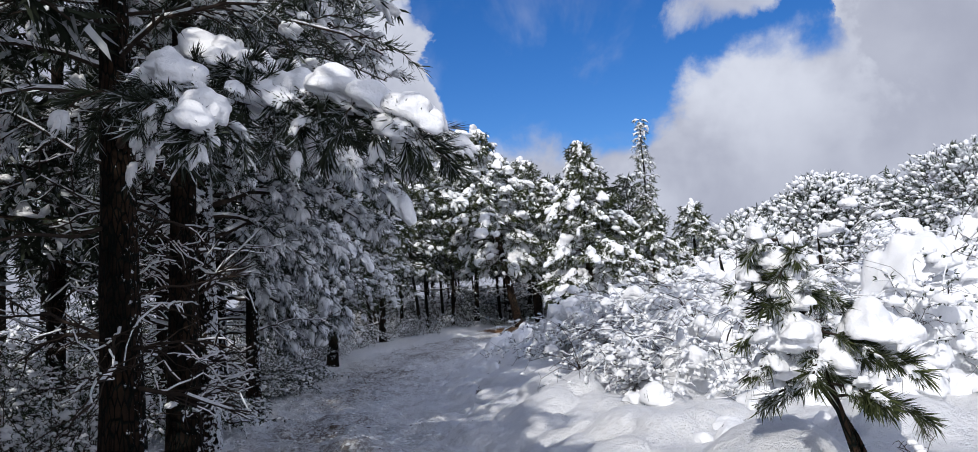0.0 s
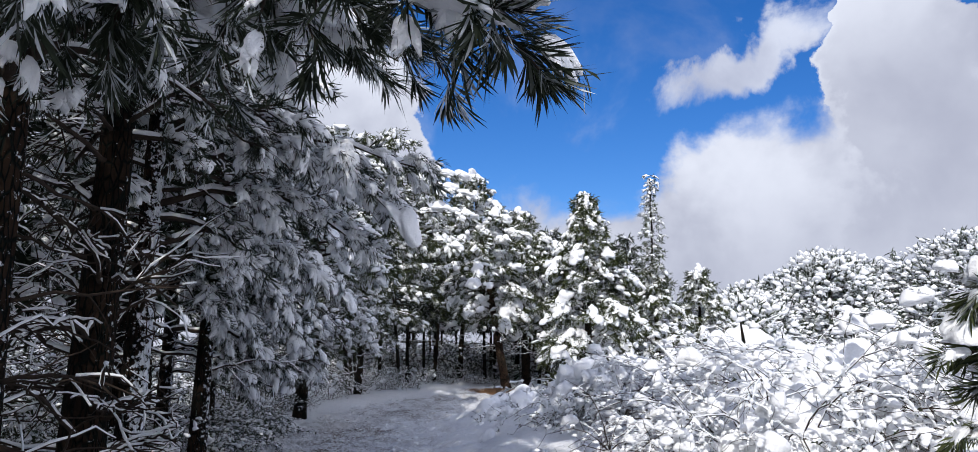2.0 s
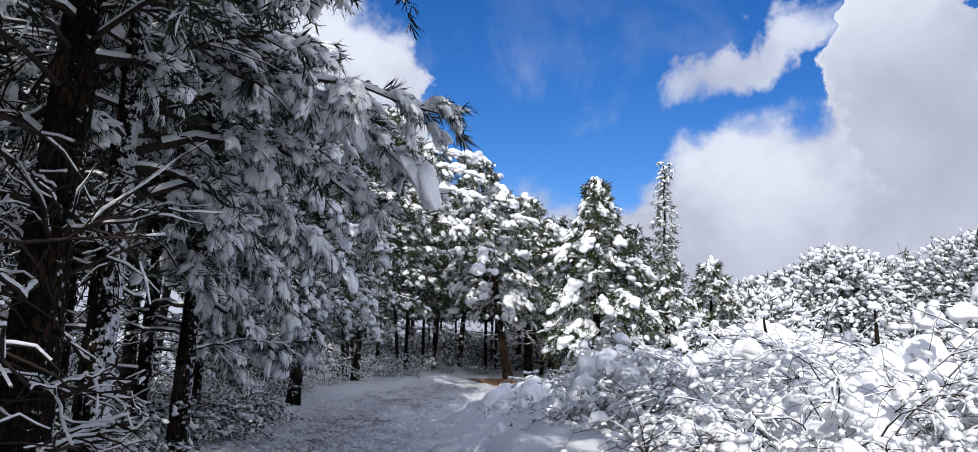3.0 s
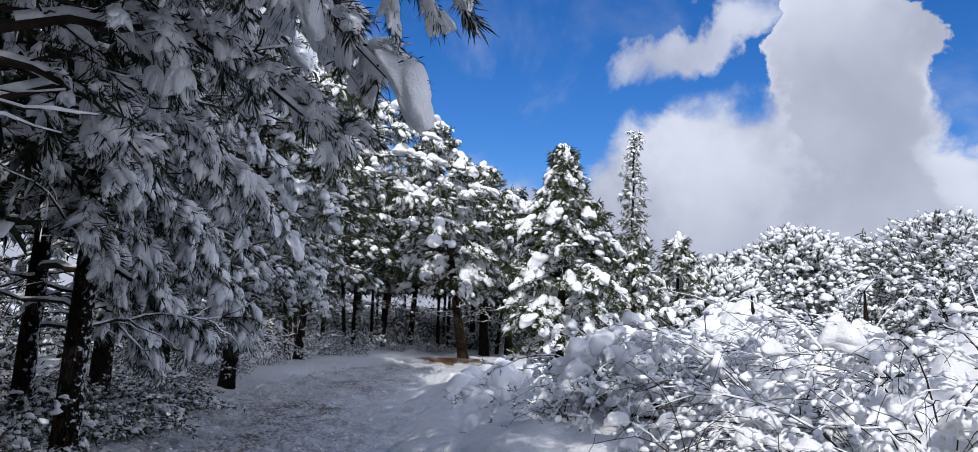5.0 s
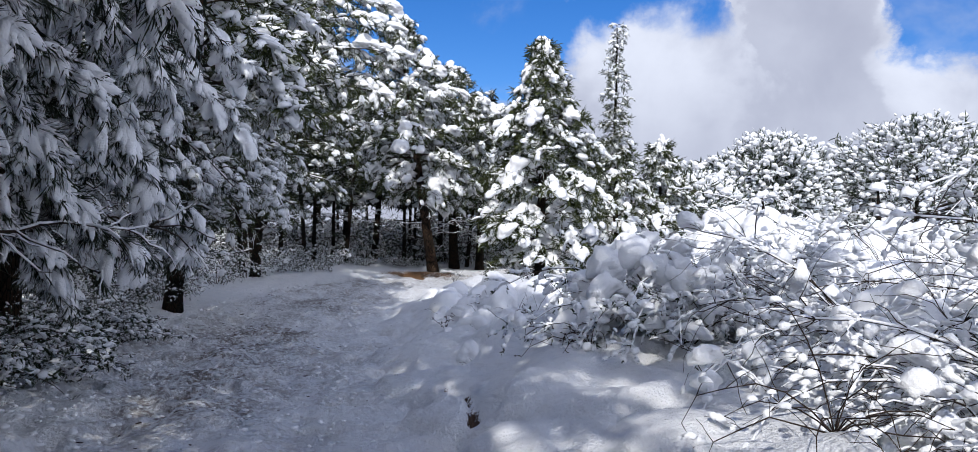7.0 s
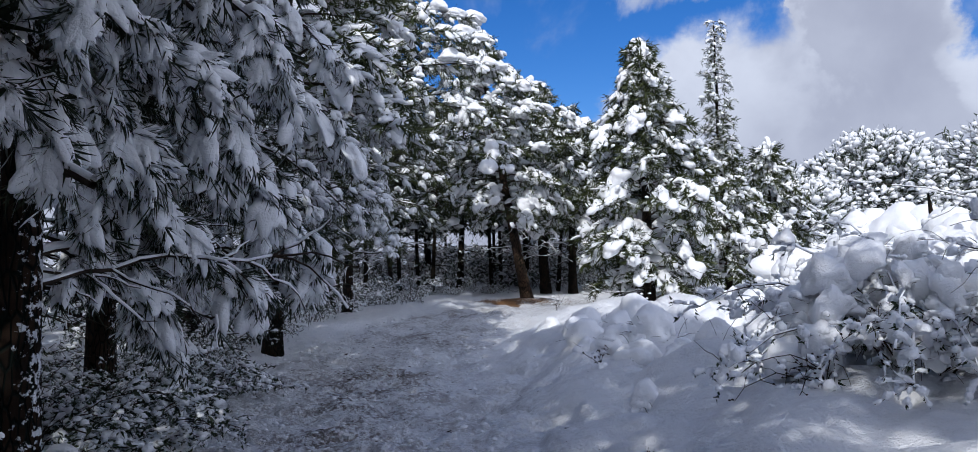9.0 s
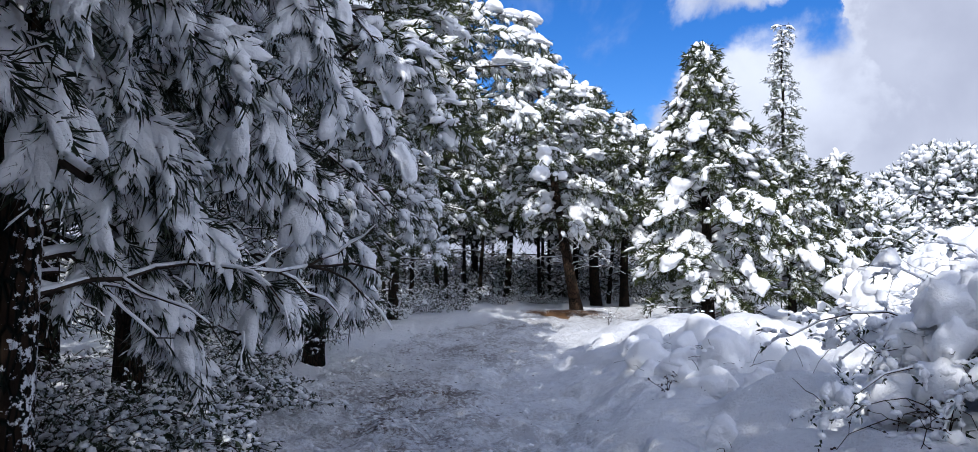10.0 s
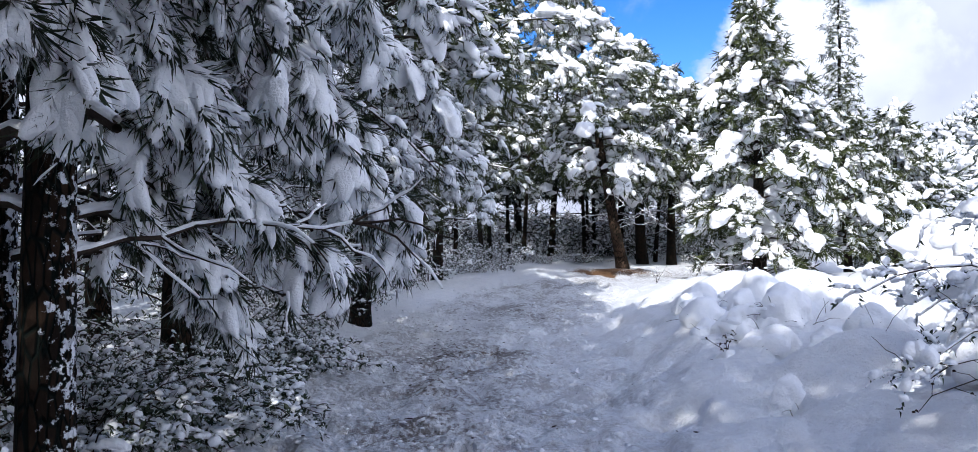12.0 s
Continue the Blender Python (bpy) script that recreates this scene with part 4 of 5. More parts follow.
spire((6.8, 31.9), "thin spire-shaped conifer with little snow on its tip")
far_pine("pine_tree", (1.25, 35.4), 8.9, 0.19, "leaning pine with a sunlit reddish trunk", 33, 2.8, 3.0, 62, lean=(-1.75, 0.2), heaps=2.1, heap=0.44, snow=0.14, shape=0.7, bark=BARK_RED_SUNLIT)
far_pine("pine_tree", (2.25, 38.2), 7.9, 0.2, "straight pine with thick white snow clumps", 34, 2.8, 3.1, 56, lean=(-0.6, 0.0), heaps=2.1, heap=0.44, snow=0.14, shape=0.7)
far_pine("pine_tree", (3.2, 38.0), 6.2, 0.18, "straight pine with a low rounded snowy crown", 35, 2.5, 3.2, 54, shape=0.5, heaps=1.6, heap=0.44, snow=0.14)
far_pine("conifer_tree", (8.8, 33.5), 5.0, 0.13, "low conifer under heavy snow", 36, 0.5, 1.9, 40)
def round_pine(foot, height, width, label, seed, count):
    """A dense pine with a domed crown, its outer shoots dabbed with snow."""
    t = Tree(seed, "coarse", 1.0)
    rng = t.rng
    t.stem(height * 0.8, 0.2)
    middle, tall = height * 0.46, height * 0.52
    for n in range(count):
        azimuth, up = n * 2.4, rng.uniform(-0.75, 1.0)
        k = math.sqrt(1 - up * up)
        ring = width * (1 + 0.22 * math.sin(azimuth * 3 + seed) + 0.12 * math.sin(up * 9 + azimuth * 5)) * rng.choice((0.62, 0.8, 0.92, 1.0)) * rng.uniform(0.92, 1.05)
        end = np.array([math.cos(azimuth) * k * ring, math.sin(azimuth) * k * ring, middle + up * tall * rng.uniform(0.82, 1.0)])
        out = np.array([math.cos(azimuth) * k, math.sin(azimuth) * k, up + 0.2])
        if n % 12 == 0:
            t.new_limb()
            p = bough_to(rng, t.spot(max(0.4, min(height * 0.75, end[2] - 0.25 * width * k))), end, 0.15, 5)
            t.wood.tube(p, np.linspace(0.035, 0.01, len(p)), 4)
        for _ in range(2):
            t.leaf.put(rng.choice(TUFTS["coarse"]), matrix_at(end - out * rng.uniform(0, 0.35), turned(out + np.array([rng.gauss(0, 0.5), rng.gauss(0, 0.5), rng.gauss(0, 0.3)]), spin=rng.uniform(0, 6)), rng.uniform(1.6, 2.6)))
        for _ in range(4):
            at = end + out * 0.12 + np.array([rng.gauss(0, 0.26), rng.gauss(0, 0.26), rng.gauss(0, 0.16)])
            t.heap_on(at, 0.06 * math.exp(rng.uniform(0, 1.35)), rng.uniform(0.6, 1.0), "crumb", out + np.array([rng.gauss(0, 0.4), rng.gauss(0, 0.4), -0.5]))
    return t.done("pine_tree", foot[0], foot[1], label, NEEDLES_FROSTED, group="round pines behind the shrubs")


for n, (x, y, height, width, label) in enumerate([
        (19.7, 46.0, 7.4, 3.0, "rounded snowy pine behind the shrubs"), (27.8, 45.5, 8.8, 4.4, "wide rounded snowy pine behind the shrubs"), (13.2, 41.0, 4.4, 2.4, "small rounded snowy pine behind the shrubs"),
        (23.6, 49.5, 7.4, 3.4, "rounded snowy pine on the far slope"), (33.6, 42.0, 8.6, 4.0, "wide dense snowy pine on the far slope"), (16.2, 47.5, 5.6, 2.8, "low rounded snowy pine on the far slope"), (38.5, 37.0, 8.0, 4.0, "dense snowy pine on the open slope")]):
    round_pine((x, y), height, width, label, 37 + n, int(320 + 150 * width))


# ---------------------------------------------------------------- shrubs under snow
def shrub(name, foot, label, seed, radius, height, stems, twigs, crumbs, size, heaps=0, heap=0.15, arch=95, leafy=0.0, wood=0.009, group="", coarse=0.7, category="shrub", sink=0.05, dome=0, split=True, bare=0, lined=True, clump=None, mantle=0, core=0.0, cushions=0, cushion=0.06, needles=None):
    """Arching stems and twigs, each with its line of snow lumps."""
    t = Tree(seed, "leafy", split=split)
    rng = t.rng
    reach = math.hypot(radius, height)
    ends = []
    for n in range(stems):
        azimuth = n * 2.4 + rng.uniform(-0.5, 0.5)
        start = np.array([math.cos(azimuth), math.sin(azimuth), 0]) * radius * rng.uniform(0, 0.35)
        p = bough(rng, start, azimuth, reach * rng.uniform(0.65, 1.2), rng.uniform(45, 88), arch * rng.uniform(0.6, 1.4), 8, 0.14)
        p[:, 2] = np.maximum(p[:, 2], 0.03)
        r = np.linspace(wood, 0.004, len(p))
        t.new_limb()
        t.wood.tube(p, r, 5)
        if lined:
            t.snow_line(p, r, 0.35)
        for _ in range(bare):
            q = bough(rng, p[rng.randrange(2, len(p))], azimuth + rng.uniform(-1.5, 1.5), radius * rng.uniform(0.3, 0.7), rng.uniform(-30, 60), rng.uniform(0, 90), 6, 0.3)
            t.wood.tube(q, np.linspace(0.004, 0.0018, len(q)), 3)
        for _ in range(twigs):
            k = rng.randrange(2, len(p))
            q = bough(rng, p[k], azimuth + rng.uniform(-1.5, 1.5), radius * rng.uniform(0.18, 0.5), rng.uniform(-35, 50), rng.uniform(10, 85), 5, 0.3)
            q[:, 2] = np.maximum(q[:, 2], 0.02)
            t.wood.tube(q, np.linspace(0.004, 0.0018, len(q)), 3)
            if lined and rng.random() < 0.7:
                t.coat(q[rng.randrange(0, 2):rng.randrange(4, 7)], size * rng.uniform(0.15, 0.48))
            for j in range(crumbs):
                m = rng.uniform(0.5, len(q) - 1)
                at = np.array([np.interp(m, np.arange(len(q)), q[:, a]) for a in range(3)])
                ahead = q[min(len(q) - 1, int(m) + 1)] - q[int(m)] if int(m) + 1 < len(q) else q[-1] - q[-2]
                big = size * 0.45 * math.exp(rng.uniform(0, 1.45))
                t.snow.put(rng.choice(PADS["crumb" if rng.random() < coarse else "lump"]),
                           matrix_at(at + np.array([0, 0, big * 0.3]), turned(ahead, spin=rng.uniform(-0.5, 0.5)), (big * rng.uniform(0.9, 1.4), big * rng.uniform(0.7, 1.1), big * rng.uniform(0.6, 0.95))))
                if rng.random() < leafy:
                    t.leaf.put(rng.choice(TUFTS["leafy"]), matrix_at(at, turned(ahead + np.array([rng.uniform(-1, 1) * 0.1 for _ in range(3)])), rng.uniform(0.8, 1.5)))
            ends.append(q[rng.randrange(2, len(q))])
        ends.append(p[-rng.randrange(1, 4)])
    for _ in range(heaps):
        end, much = rng.choice(ends), heap * math.exp(rng.uniform(-0.8, 0.7))
        for _ in range(2):
            t.heap_on(end + much * np.array([rng.gauss(0, 0.5), rng.gauss(0, 0.5), rng.uniform(0, 0.4)]), much * rng.uniform(0.6, 1.0), rng.uniform(0.75, 1.1), "lump")
    for _ in range(20 if clump else 0):
        t.heap_on(np.array(clump) + np.array([rng.gauss(0, 0.2), rng.gauss(0, 0.1), rng.gauss(0, 0.2)]), rng.uniform(0.07, 0.16), 0.9, "great", (0.2, -0.6, -1.0), True)
    for _ in range(mantle):
        azimuth, tilt = 2.35 + rng.uniform(-1.3, 1.3), math.asin(rng.uniform(0.0, 0.92))
        at = np.array([math.cos(azimuth) * math.cos(tilt) * radius * 1.55, math.sin(azimuth) * math.cos(tilt) * radius * 1.1, math.sin(tilt) * height * 0.72 + 0.1]) * rng.uniform(0.8, 1.0)
        t.heap_on(at, rng.uniform(0.09, 0.21), rng.uniform(0.7, 1.0), "great" if rng.random() < 0.5 else "ball", (at[0], at[1], -0.5))
    if core:
        t.snow.put(PADS["dome"][seed % 5], matrix_at((0, 0, 0), np.eye(3), (radius * core, radius * core, height * core)))
    for _ in range(cushions):
        end, much = rng.choice(ends), cushion * math.exp(rng.uniform(-0.6, 0.9))
        t.heap_on(end + np.array([0, 0, -0.25 * much]), much, rng.uniform(0.7, 1.0), "clump")
    if dome:
        t.snow.put(PADS["dome"][seed % 5], matrix_at((0, 0, height * 0.1), np.eye(3), (radius * 1.05, radius * 1.05, height * 0.95)))
    for n in range(dome):
        k, azimuth = math.sqrt(rng.random()), rng.uniform(0, 6.283)
        at = np.array([math.cos(azimuth) * k * radius, math.sin(azimuth) * k * radius, height * (1 - k**2.2) * rng.uniform(0.85, 1.0)])
        t.heap_on(at, heap * rng.uniform(0.6, 1.3), 0.8, "vast" if n % 2 else "clump")
    return t.done(name, foot[0], foot[1], label, needles or NEEDLES_FROSTED, category, group, sink, limb_name="stem")


def arching(foot, label, seed, radius, height, **more):
    given = dict(stems=26, twigs=9, crumbs=4, size=0.026, heaps=110, heap=0.045, bare=4, coarse=1.0, core=0.72, cushions=90)
    given.update(more)
    return shrub("snowy_shrub", foot, label, seed, radius, height, **given)


arching((2.25, 16.0), "dense rounded shrub heaped with snow at the road's bank", 51, 0.72, 1.55, arch=105, stems=50, twigs=16, crumbs=6, size=0.024, heaps=190, heap=0.055, leafy=0.15, clump=(-0.3, -0.8, 0.6), mantle=64, core=0.0, cushions=30, bare=1)
arching((3.5, 16.7), "tall bare shrub whitened with snow behind a rounded one", 52, 1.0, 1.5, stems=34, twigs=17, arch=90)
arching((2.8, 12.1), "tangled bare shrub bent under snow beside the road", 53, 0.8, 1.15, stems=30, twigs=17, core=0.6, cushions=60)
arching((3.3, 11.6), "arching bare shrub with snow on every twig", 54, 1.2, 1.65, stems=34, twigs=17, wood=0.010)
arching((4.5, 12.6), "arching bare shrub bowed to the snow", 55, 1.3, 2.0, stems=30, twigs=17, wood=0.009, core=0.85, cushions=110)
arching((3.2, 13.7), "thorny bare shrub with snow and dark twigs", 56, 1.1, 1.5, stems=28, twigs=17)
arching((5.6, 10.6), "snow-heaped evergreen shrub with dark gaps", 57, 1.4, 2.1, stems=34, twigs=17, heaps=260, heap=0.065, leafy=0.5, core=0.9, cushions=130, cushion=0.085)
arching((7.3, 13.2), "tall snow-heaped shrub with dark gaps", 58, 1.7, 2.7, stems=36, twigs=17, heaps=330, heap=0.07, leafy=0.5, size=0.032, core=0.9, cushions=130, cushion=0.085)
arching((5.2, 16.5), "arching snowy shrub on the open slope", 59, 1.5, 2.0, stems=26, twigs=14, size=0.03, core=0.85, cushions=100)
shrub("snow_mound", (3.9, 21.2), "low shrub buried under a smooth white snow mound", 60, 0.9, 1.0, 10, 5, 3, 0.05, arch=90, heap=0.36, dome=22)
shrub("snow_mound", (5.6, 19.6), "wide shrub buried under a lumpy snow mound", 61, 1.5, 1.3, 12, 5, 3, 0.05, arch=90, heap=0.4, dome=40)
shrub("snow_mound", (4.5, 9.6), "shrub buried under soft snow near a young pine", 62, 0.8, 0.55, 10, 6, 3, 0.05, heap=0.26, dome=22)
shrub("snow_mound", (7.5, 24.5), "shrub buried under snow on the open slope", 63, 2.0, 1.5, 12, 6, 3, 0.06, heap=0.5, dome=46)


def hummock(foot, size, seed):
    """A low plant bent under one rounded cap of snow that overhangs its stalks."""
    t = Tree(seed, "leafy", split=False)
    rng = t.rng
    t.heap_on(np.zeros(3), size * 1.15, 0.85, "vast")
    for n in range(1 + seed % 3):
        at = np.array([rng.gauss(0, 0.7) * size, rng.gauss(0, 0.7) * size, -0.03])
        t.heap_on(at, size * rng.uniform(0.6, 0.95), rng.uniform(0.7, 0.95), "vast")
    for _ in range(7):
        p = bough(rng, (rng.gauss(0, 0.5) * size, rng.gauss(0, 0.5) * size, -0.05), rng.uniform(0, 6.3), size * rng.uniform(0.8, 1.5), rng.uniform(20, 80), 40, 5, 0.3)
        t.wood.tube(p, np.linspace(0.004, 0.0015, len(p)), 3)
    t.done("snow_hummock", foot[0], foot[1], "low plant bent under a rounded cap of snow", NEEDLES_FROSTED, "snow mound", "snow-capped hummocks on the bank", 0.06)


def line_bank():
    rng = random.Random(31)
    places = [(0.85, 18.95, 0.3), (1.5, 19.3, 0.36), (0.3, 19.9, 0.28), (1.15, 17.6, 0.26), (0.08, 18.15, 0.1), (1.0, 20.3, 0.34), (1.9, 20.2, 0.36), (2.4, 18.8, 0.34), (0.55, 21.2, 0.3), (1.5, 21.6, 0.36)]
    for _ in range(12):
        y = rng.uniform(16.8, 23.5)
        places.append((float(np.interp(y, ROAD[:, 1], ROAD[:, 0])) + HALF + rng.uniform(0.3, 2.6), y, rng.uniform(0.12, 0.3)))
    for _ in range(9):
        places.append((rng.uniform(1.6, 4.2), rng.uniform(7.5, 10.2), rng.uniform(0.12, 0.26)))
    for n, (x, y, size) in enumerate(places):
        hummock((x, y), size, 300 + n)


line_bank()


# ---------------------------------------------------------------- young pine
def young_pine():
    foot = (2.95, 6.5)
    t = Tree(71, "fine", 1.0)
    rng = t.rng
    t.stem(1.75, 0.04, (-0.45, 0.1), 1.2, 0.05)
    t.trunk.tube(bough(rng, (0.05, 0.0, -0.2), 2.6, 1.0, 75, 20, 6, 0.08), np.linspace(0.035, 0.015, 7), 8)
    for n in range(26):
        k = (n + 0.5) / 26
        p = bough(rng, t.spot(0.55 + 1.2 * k), n * 2.4, (0.62 - 0.42 * k) * rng.uniform(0.7, 1.2), rng.uniform(-5, 35), rng.uniform(20, 70), 5, 0.15)
        t.new_limb()
        t.wood.tube(p, np.linspace(0.012, 0.006, len(p)), 5)
        for j in range(2, len(p)):
            for _ in range(2 if k > 0.35 else 3):
                t.spray(p[j], p[j] - p[j - 1] + np.array([rng.uniform(-0.08, 0.08), rng.uniform(-0.08, 0.08), rng.uniform(-0.08, 0.02)]), 0.075, 0.35 + 0.3 * k)
        if rng.random() < 0.3 + 0.35 * k:
            t.heap_on(p[-2] + np.array([0, 0, 0.06]), rng.uniform(0.06, 0.13), 0.9, "round")
    for place, size in (((0.02, -0.1, 1.02), 0.22), ((0.22, 0.05, 0.95), 0.17), ((-0.5, -0.1, 1.0), 0.18), ((-0.42, 0.0, 1.28), 0.15), ((-0.5, 0.1, 1.5), 0.14), ((-0.25, -0.15, 0.85), 0.14), ((-0.6, 0.0, 0.8), 0.13)):
        t.heap_on(np.array(place), size * 1.1, 0.9, "vast", alone=True)
        for _ in range(3):
            t.heap_on(np.array(place) + size * np.array([rng.gauss(0, 0.7), rng.gauss(0, 0.7), rng.uniform(-0.6, 0.4)]), size * rng.uniform(0.4, 0.7), 0.8, "clump", alone=True)
    t.done("young_pine", foot[0], foot[1], "small green pine with two stems and balls of snow", NEEDLES_GREEN, bark=BARK)


young_pine()


# ---------------------------------------------------------------- twigs and posts on the bank
def dry_twig(foot, label, seed, height, count, spread=0.5, berries=0, droop=30):
    t = Tree(seed, "leafy")
    rng = t.rng
    for _ in range(count):
        p = bough(rng, (0, 0, 0), rng.uniform(0, 6.3), height * rng.uniform(0.6, 1.1), rng.uniform(80 - 60 * spread, 88), droop * rng.uniform(0.4, 1.6), 6, 0.25)
        t.new_limb()
        t.wood.tube(p, np.linspace(0.005, 0.002, len(p)), 4)
        for k in range(2, len(p)):
            q = bough(rng, p[k], rng.uniform(0, 6.3), height * 0.2, rng.uniform(-20, 60), 30, 3, 0.3)
            t.wood.tube(q, np.linspace(0.003, 0.0015, len(q)), 3)
            for _ in range(berries):
                t.wood.put(PADS["crumb"][0], matrix_at(q[rng.randrange(1, 4)], np.eye(3), 0.011))
            if rng.random() < 0.3:
                t.snow.put(PADS["lump"][k % 5], matrix_at(q[-1], np.eye(3), (0.035, 0.03, 0.022)))
    t.done("dry_plant", foot[0], foot[1], label, NEEDLES_FROSTED, "plant", "dry plants on the bank", 0.02, limb_name="stalk")


dry_twig((3.15, 6.25), "dry grass stalks in snow below a young pine", 88, 0.3, 16, 0.9)
dry_twig((0.72, 18.85), "dark dead plant poking out of a snow cap", 81, 0.32, 9, 0.9)
dry_twig((0.04, 18.1), "small dry stalk with dark seed heads in snow", 82, 0.34, 3, 0.4, 1)
dry_twig((1.2, 15.5), "drooping twigs with small dark berries", 83, 0.75, 7, 0.7, 2, 130)
dry_twig((1.45, 11.9), "long thorny twigs reaching over the snow", 84, 0.95, 12, 0.9, 0, 90)
dry_twig((2.4, 25.0), "dry stalk on the sunlit bank", 85, 0.6, 4, 0.5)
dry_twig((1.4, 30.3), "dry stalk capped with snow at the road's bend", 86, 0.7, 4, 0.5)
dry_twig((2.2, 29.5), "thin dry stalk at the road's bend", 87, 0.6, 4, 0.5)


def stub(foot, height, radius, lean, label, seed):
    t = Tree(seed)
    t.stem(height, radius, lean, 1.1, 0.02)
    top = t.spot(height)
    t.heap_on(top + np.array([0, 0, -0.02]), radius * 1.05, 0.7)
    root = new("broken_trunk")
    root.location = (foot[0], foot[1], on_ground(*foot, 0.05))
    tagged(root, label, "tree stump")
    part("trunk", t.trunk.mesh("trunk", BARK), root)
    part("snow_cap", t.snow.mesh("snow_cap", SNOW), root)


stub((6.75, 22.2), 2.0, 0.14, (-0.25, 0), "short broken trunk capped with snow among shrubs", 91)
stub((9.8, 23.2), 2.3, 0.14, (-0.1, 0), "upright broken trunk capped with snow among shrubs", 92)


# ---------------------------------------------------------------- forest behind
def forest_pine(foot, seed, height, low, width, label, thick=0.15):
    t = Tree(seed, "wood", split=False)
    t.pads, t.bare = "crumb", 0.7
    t.stem(height, thick, (t.rng.uniform(-0.4, 0.4), 0))
    for n in range(6):
        t.dead(t.rng.uniform(0.7, low + 0.6), n * 2.4, t.rng.uniform(0.8, 1.8), 0.02, 3)
    t.crown(low, height, width * 1.15, 32, 0.17, 0.08, twigs=8, heaps=0.35, heap=0.28, shoots=3)
    return t.done("pine_tree", foot[0], foot[1], label, NEEDLES_SHADED, group="pines of the wood")


def plant_forest():
    rng = random.Random(17)
    slim = forest_pine((-2.0, 39.0), 104, 7.5, 2.6, 1.7, "slim dark pine trunk at the wood's edge", 0.085)
    kinds = [forest_pine((-6.3, 12.4), 101, 8.5, 2.4, 2.2, "dark pine in the shaded wood"), forest_pine((-7.4, 20.6), 102, 9.2, 2.8, 2.3, "dark pine in the shaded wood"),
             forest_pine((-0.9, 41.5), 103, 8.0, 2.6, 2.3, "slim pine in the snowy wood")]
    taken = [(-6.3, 12.4), (-7.4, 20.6), (-0.9, 41.5), (-5.1, 17.9), (-4.35, 22.3), (-4.05, 29.5), (-3.86, 14.02), (-3.32, 10.6), (-2.98, 9.0), (-2.88, 7.45), (1.25, 35.4), (2.25, 38.2), (3.2, 38.0), (3.85, 29.9), (6.75, 31.9), (8.8, 33.5)]
    # those beside and behind the start are unseen, added to shade road and boughs
    spots = [(-5.0, 13.2), (-4.6, 5.2), (-2.3, 1.2), (-1.5, -3.4), (-5.2, -1.2), (-4.4, -4.6), (-5.9, 15.8), (-6.6, 25.4), (-6.0, 3.6), (-7.4, 1.6), (-8.6, 3.4), (-3.9, -0.8), (-6.7, -0.6), (-8.0, 8.0), (-9.2, 1.0), (-5.6, -3.6), (-7.6, -3.4)]
    taken += spots
    tries = 0
    while len(spots) < 44 and tries < 6000:
        tries += 1
        if rng.random() < 0.6:
            x, y = rng.uniform(-21, -5.2), rng.uniform(-9, 40)
            if x > -8.5 and y > 27:
                continue
        else:
            x, y = rng.uniform(-14, 4.5), rng.uniform(39, 56)
        if min(math.hypot(x - a, y - b) for a, b in taken) > 2.2 and abs(float(road_offset(np.array([x]), np.array([y]))[0])) > 3.4:
            spots.append((x, y))
            taken.append((x, y))
    for n, (x, y) in enumerate(spots):
        size = rng.uniform(0.85, 1.12)
        ob = copy_thing(kinds[n % 3], pose(x, y, on_ground(x, y, 0.05), 0, 0, rng.uniform(0, 360)))
        ob.scale = (size, size, size)
    # one more unseen pine, added to shade the first roadside pine's crown
    copy_thing(kinds[1], pose(-4.1, 3.6, on_ground(-4.1, 3.6, 0.05), 0, 0, 75))
    made = 0
    for x, y in ((-5.0, 35.6), (-3.3, 36.4), (-4.6, 31.2)):
        copy_thing(slim, pose(x, y, on_ground(x, y, 0.05), 0, 5, 40 * x))
    while made < 44:
        x, y = rng.uniform(-12, 8), rng.uniform(37, 54)
        if min(math.hypot(x - a, y - b) for a, b in taken) > 1.1 and abs(float(road_offset(np.array([x]), np.array([y]))[0])) > 2.8:
            taken.append((x, y))
            copy_thing(slim, pose(x, y, on_ground(x, y, 0.05), rng.uniform(-4, 4), rng.uniform(-4, 4), rng.uniform(0, 360)))
            made += 1


plant_forest()


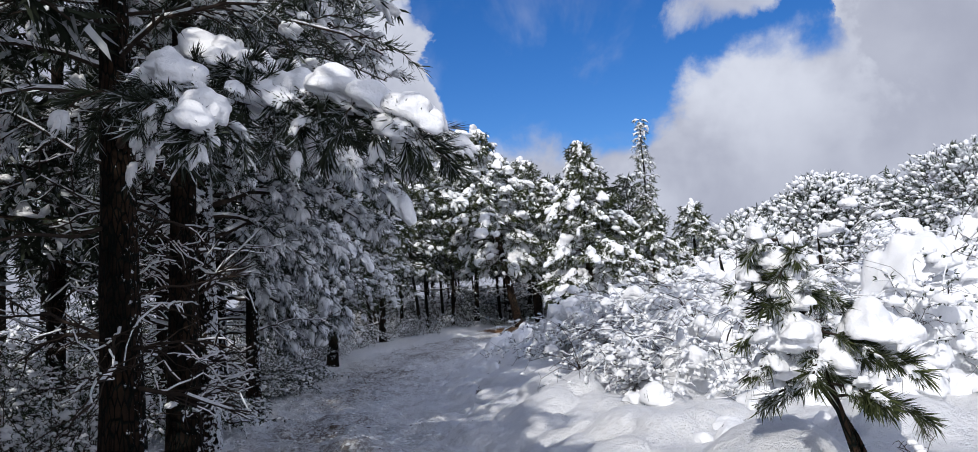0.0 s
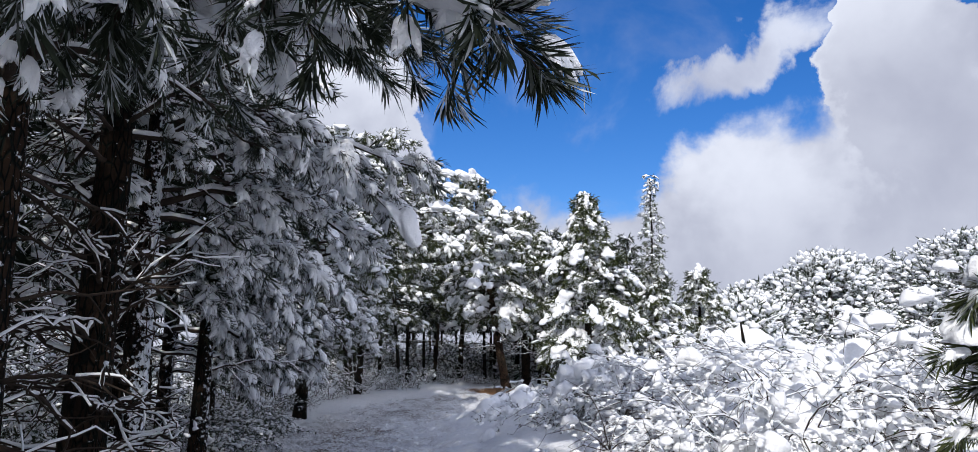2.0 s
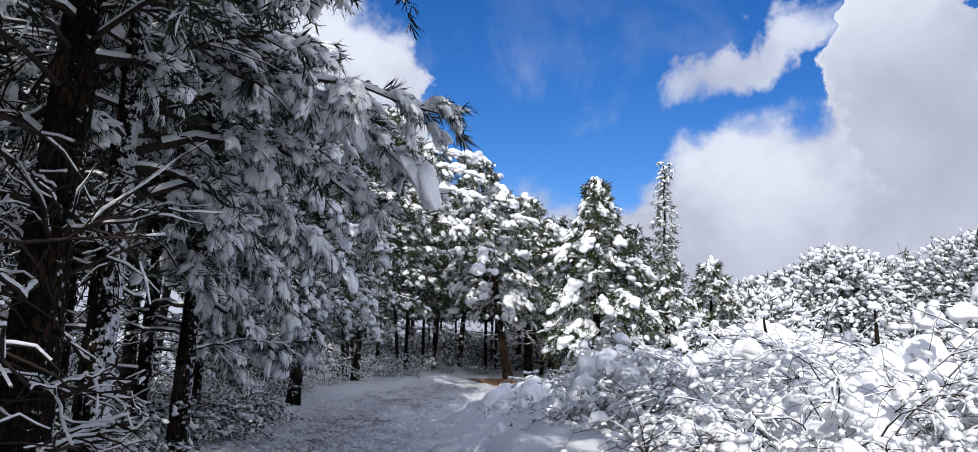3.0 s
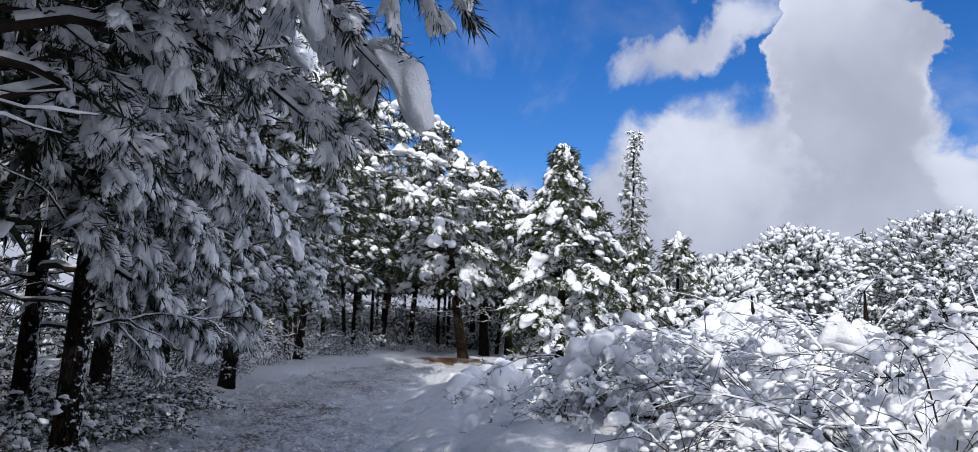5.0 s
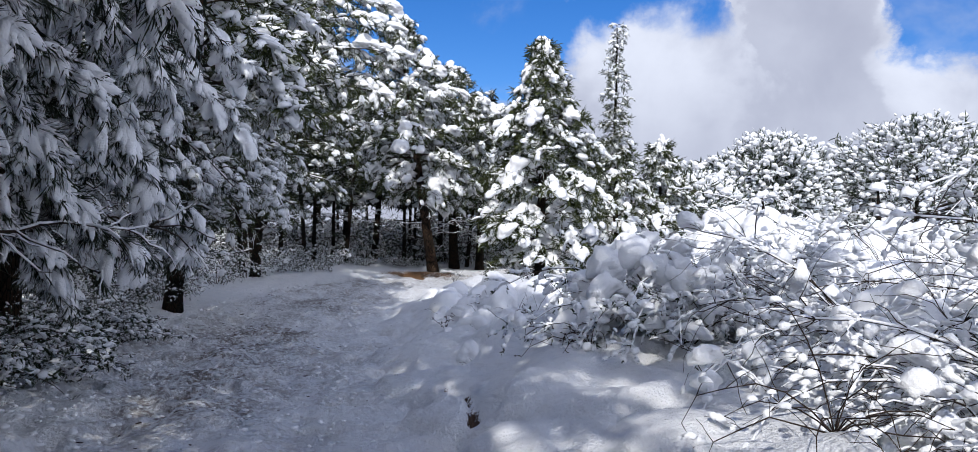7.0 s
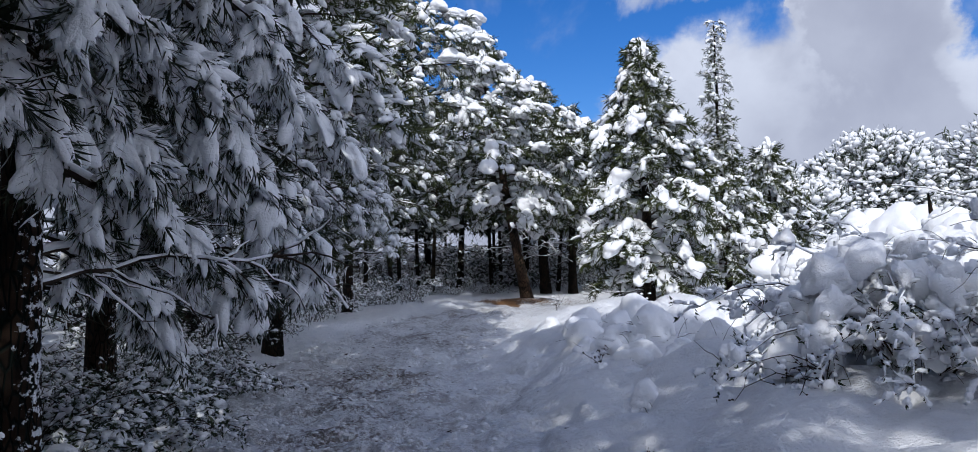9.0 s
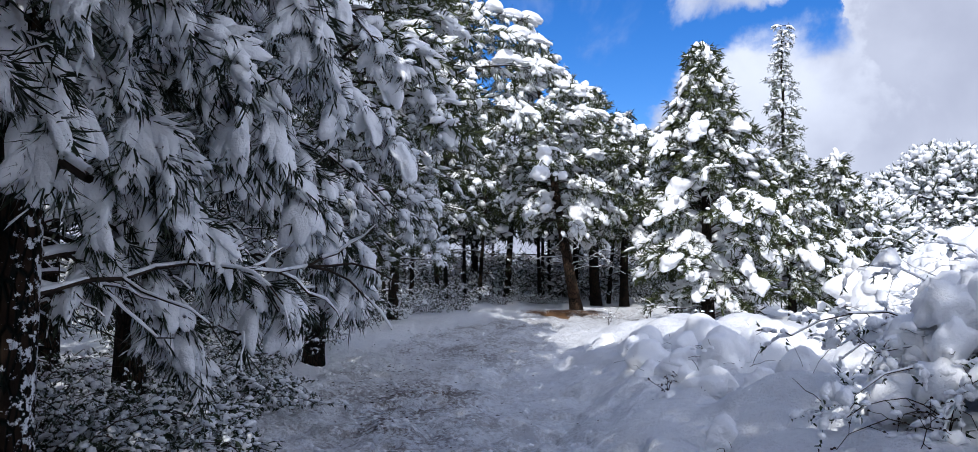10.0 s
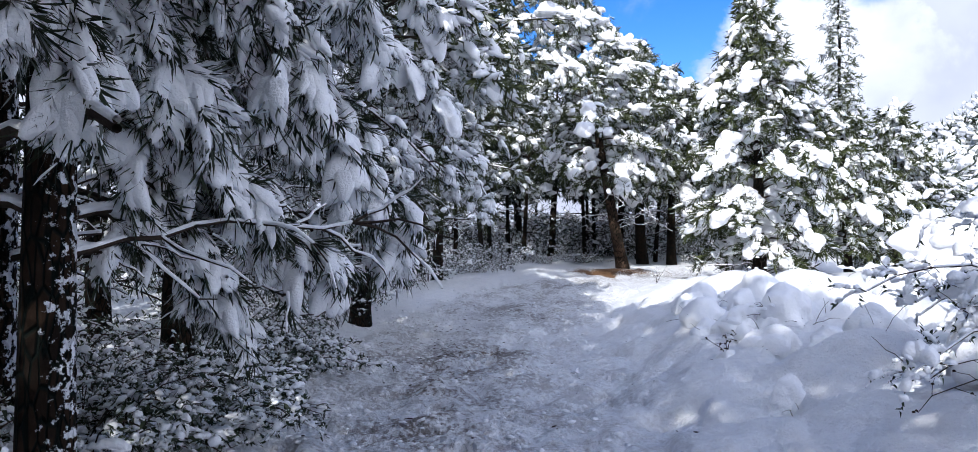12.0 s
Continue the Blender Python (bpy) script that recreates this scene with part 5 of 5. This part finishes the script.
def undergrowth():
    rng = random.Random(23)
    kinds = [shrub("undergrowth_shrub", (-5.6, 12.4), "low evergreen shrub dusted with snow", 111, 0.75, 0.75, 20, 7, 4, 0.02, 0, 0.1, 80, 1.0, wood=0.005, coarse=1.0, split=False, lined=False, group="low shrubs under the pines", cushions=14, cushion=0.03, needles=NEEDLES_FROSTED),
             shrub("undergrowth_shrub", (-5.3, 19.6), "low evergreen shrub dusted with snow", 112, 0.65, 0.6, 20, 7, 4, 0.02, 0, 0.1, 70, 1.0, wood=0.005, coarse=1.0, split=False, lined=False, group="low shrubs under the pines", cushions=14, cushion=0.03, needles=NEEDLES_FROSTED),
             shrub("undergrowth_shrub", (-4.9, 9.0), "bare whitened shrub under the pines", 113, 0.8, 1.1, 18, 7, 4, 0.022, 0, 0.1, 60, 0.8, wood=0.006, coarse=1.0, split=False, lined=False, group="low shrubs under the pines", cushions=14, cushion=0.03, needles=NEEDLES_FROSTED)]
    spots = [(-5.0, 16.2), (-4.6, 10.3), (-5.4, 11.2), (-4.9, 20.9), (-5.4, 22.9), (-5.0, 24.4), (-5.9, 17.4), (-6.0, 14.2),
             (-3.9, 8.2), (-5.0, 7.6), (-5.6, 9.9), (-4.7, 27.9), (-4.2, 29.3), (-3.4, 32.2), (-5.2, 31.2), (-2.6, 33.6), (-3.9, 34.6), (-1.2, 36.4), (-2.4, 37.6), (0.2, 38.4), (-4.8, 38.2), (4.4, 39.4), (5.6, 38.2), (-1.0, 43.0),
             (1.8, 43.5), (4.0, 44.0), (-4.0, 44.0), (7.0, 37.2), (9.5, 37.5), (-7.0, 10.2), (-7.6, 16.2), (-7.2, 23.5), (-8.4, 13.2), (-6.5, 28.2), (-6.8, 34.2)]
    thicket = [(-7.4, 7.0), (-8.6, 9.4), (-7.0, 13.0), (-8.8, 16.6), (-9.6, 12.2), (-8.2, 19.4), (-9.2, 22.6), (-7.4, 26.4), (-10.4, 18.6), (-6.6, 4.6), (-10.8, 26.0), (-8.4, 30.6), (-11.0, 8.4), (-10.0, 34.0), (-7.6, 37.6), (-2.6, 40.6), (2.6, 41.6), (5.2, 42.0), (-5.6, 42.0), (0.6, 45.0), (-8.0, 41.0), (-3.4, 46.5), (3.8, 47.0), (-10.5, 39.0), (-6.5, 47.0), (-1.0, 49.0), (6.8, 46.0), (-12.0, 24.5), (-13.5, 27.5), (-15.0, 31.0), (-11.5, 29.0), (-16.5, 34.0), (-14.5, 24.0), (-17.0, 29.5), (-10.0, 14.5), (-12.0, 17.0), (-13.5, 20.8), (-12.5, 13.0)]
    close = shrub("undergrowth_shrub", (-4.35, 12.9), "low small-leaved shrub dusted with snow under pines", 114, 0.6, 0.62, 28, 10, 6, 0.021, 0, 0.1, 75, 0.8, wood=0.004, coarse=1.0, split=False, lined=False, group="low shrubs under the pines", cushions=60, cushion=0.028, needles=NEEDLES_FROSTED)
    for n, (x, y) in enumerate([(-4.7, 13.7), (-3.95, 11.7), (-4.5, 15.3), (-4.3, 16.4), (-4.6, 17.5), (-5.1, 14.6), (-4.4, 18.7)]):
        ob = copy_thing(close, pose(x, y, on_ground(x, y, 0.05), 0, 0, 70 * n))
        ob.scale = (1.1, 1.1, 0.85 + 0.1 * (n % 3))
    for _ in range(34):
        thicket.append((rng.uniform(-13, 9), rng.uniform(40, 55)))
    for n, (x, y) in enumerate(spots + thicket):
        size = rng.uniform(0.75, 1.25) if n < len(spots) else rng.uniform(1.6, 2.4)
        ob = copy_thing(kinds[n % 3], pose(x, y, on_ground(x, y, 0.05), 0, 0, rng.uniform(0, 360)))
        ob.scale = (size, size, size * rng.uniform(0.8, 1.1))


undergrowth()
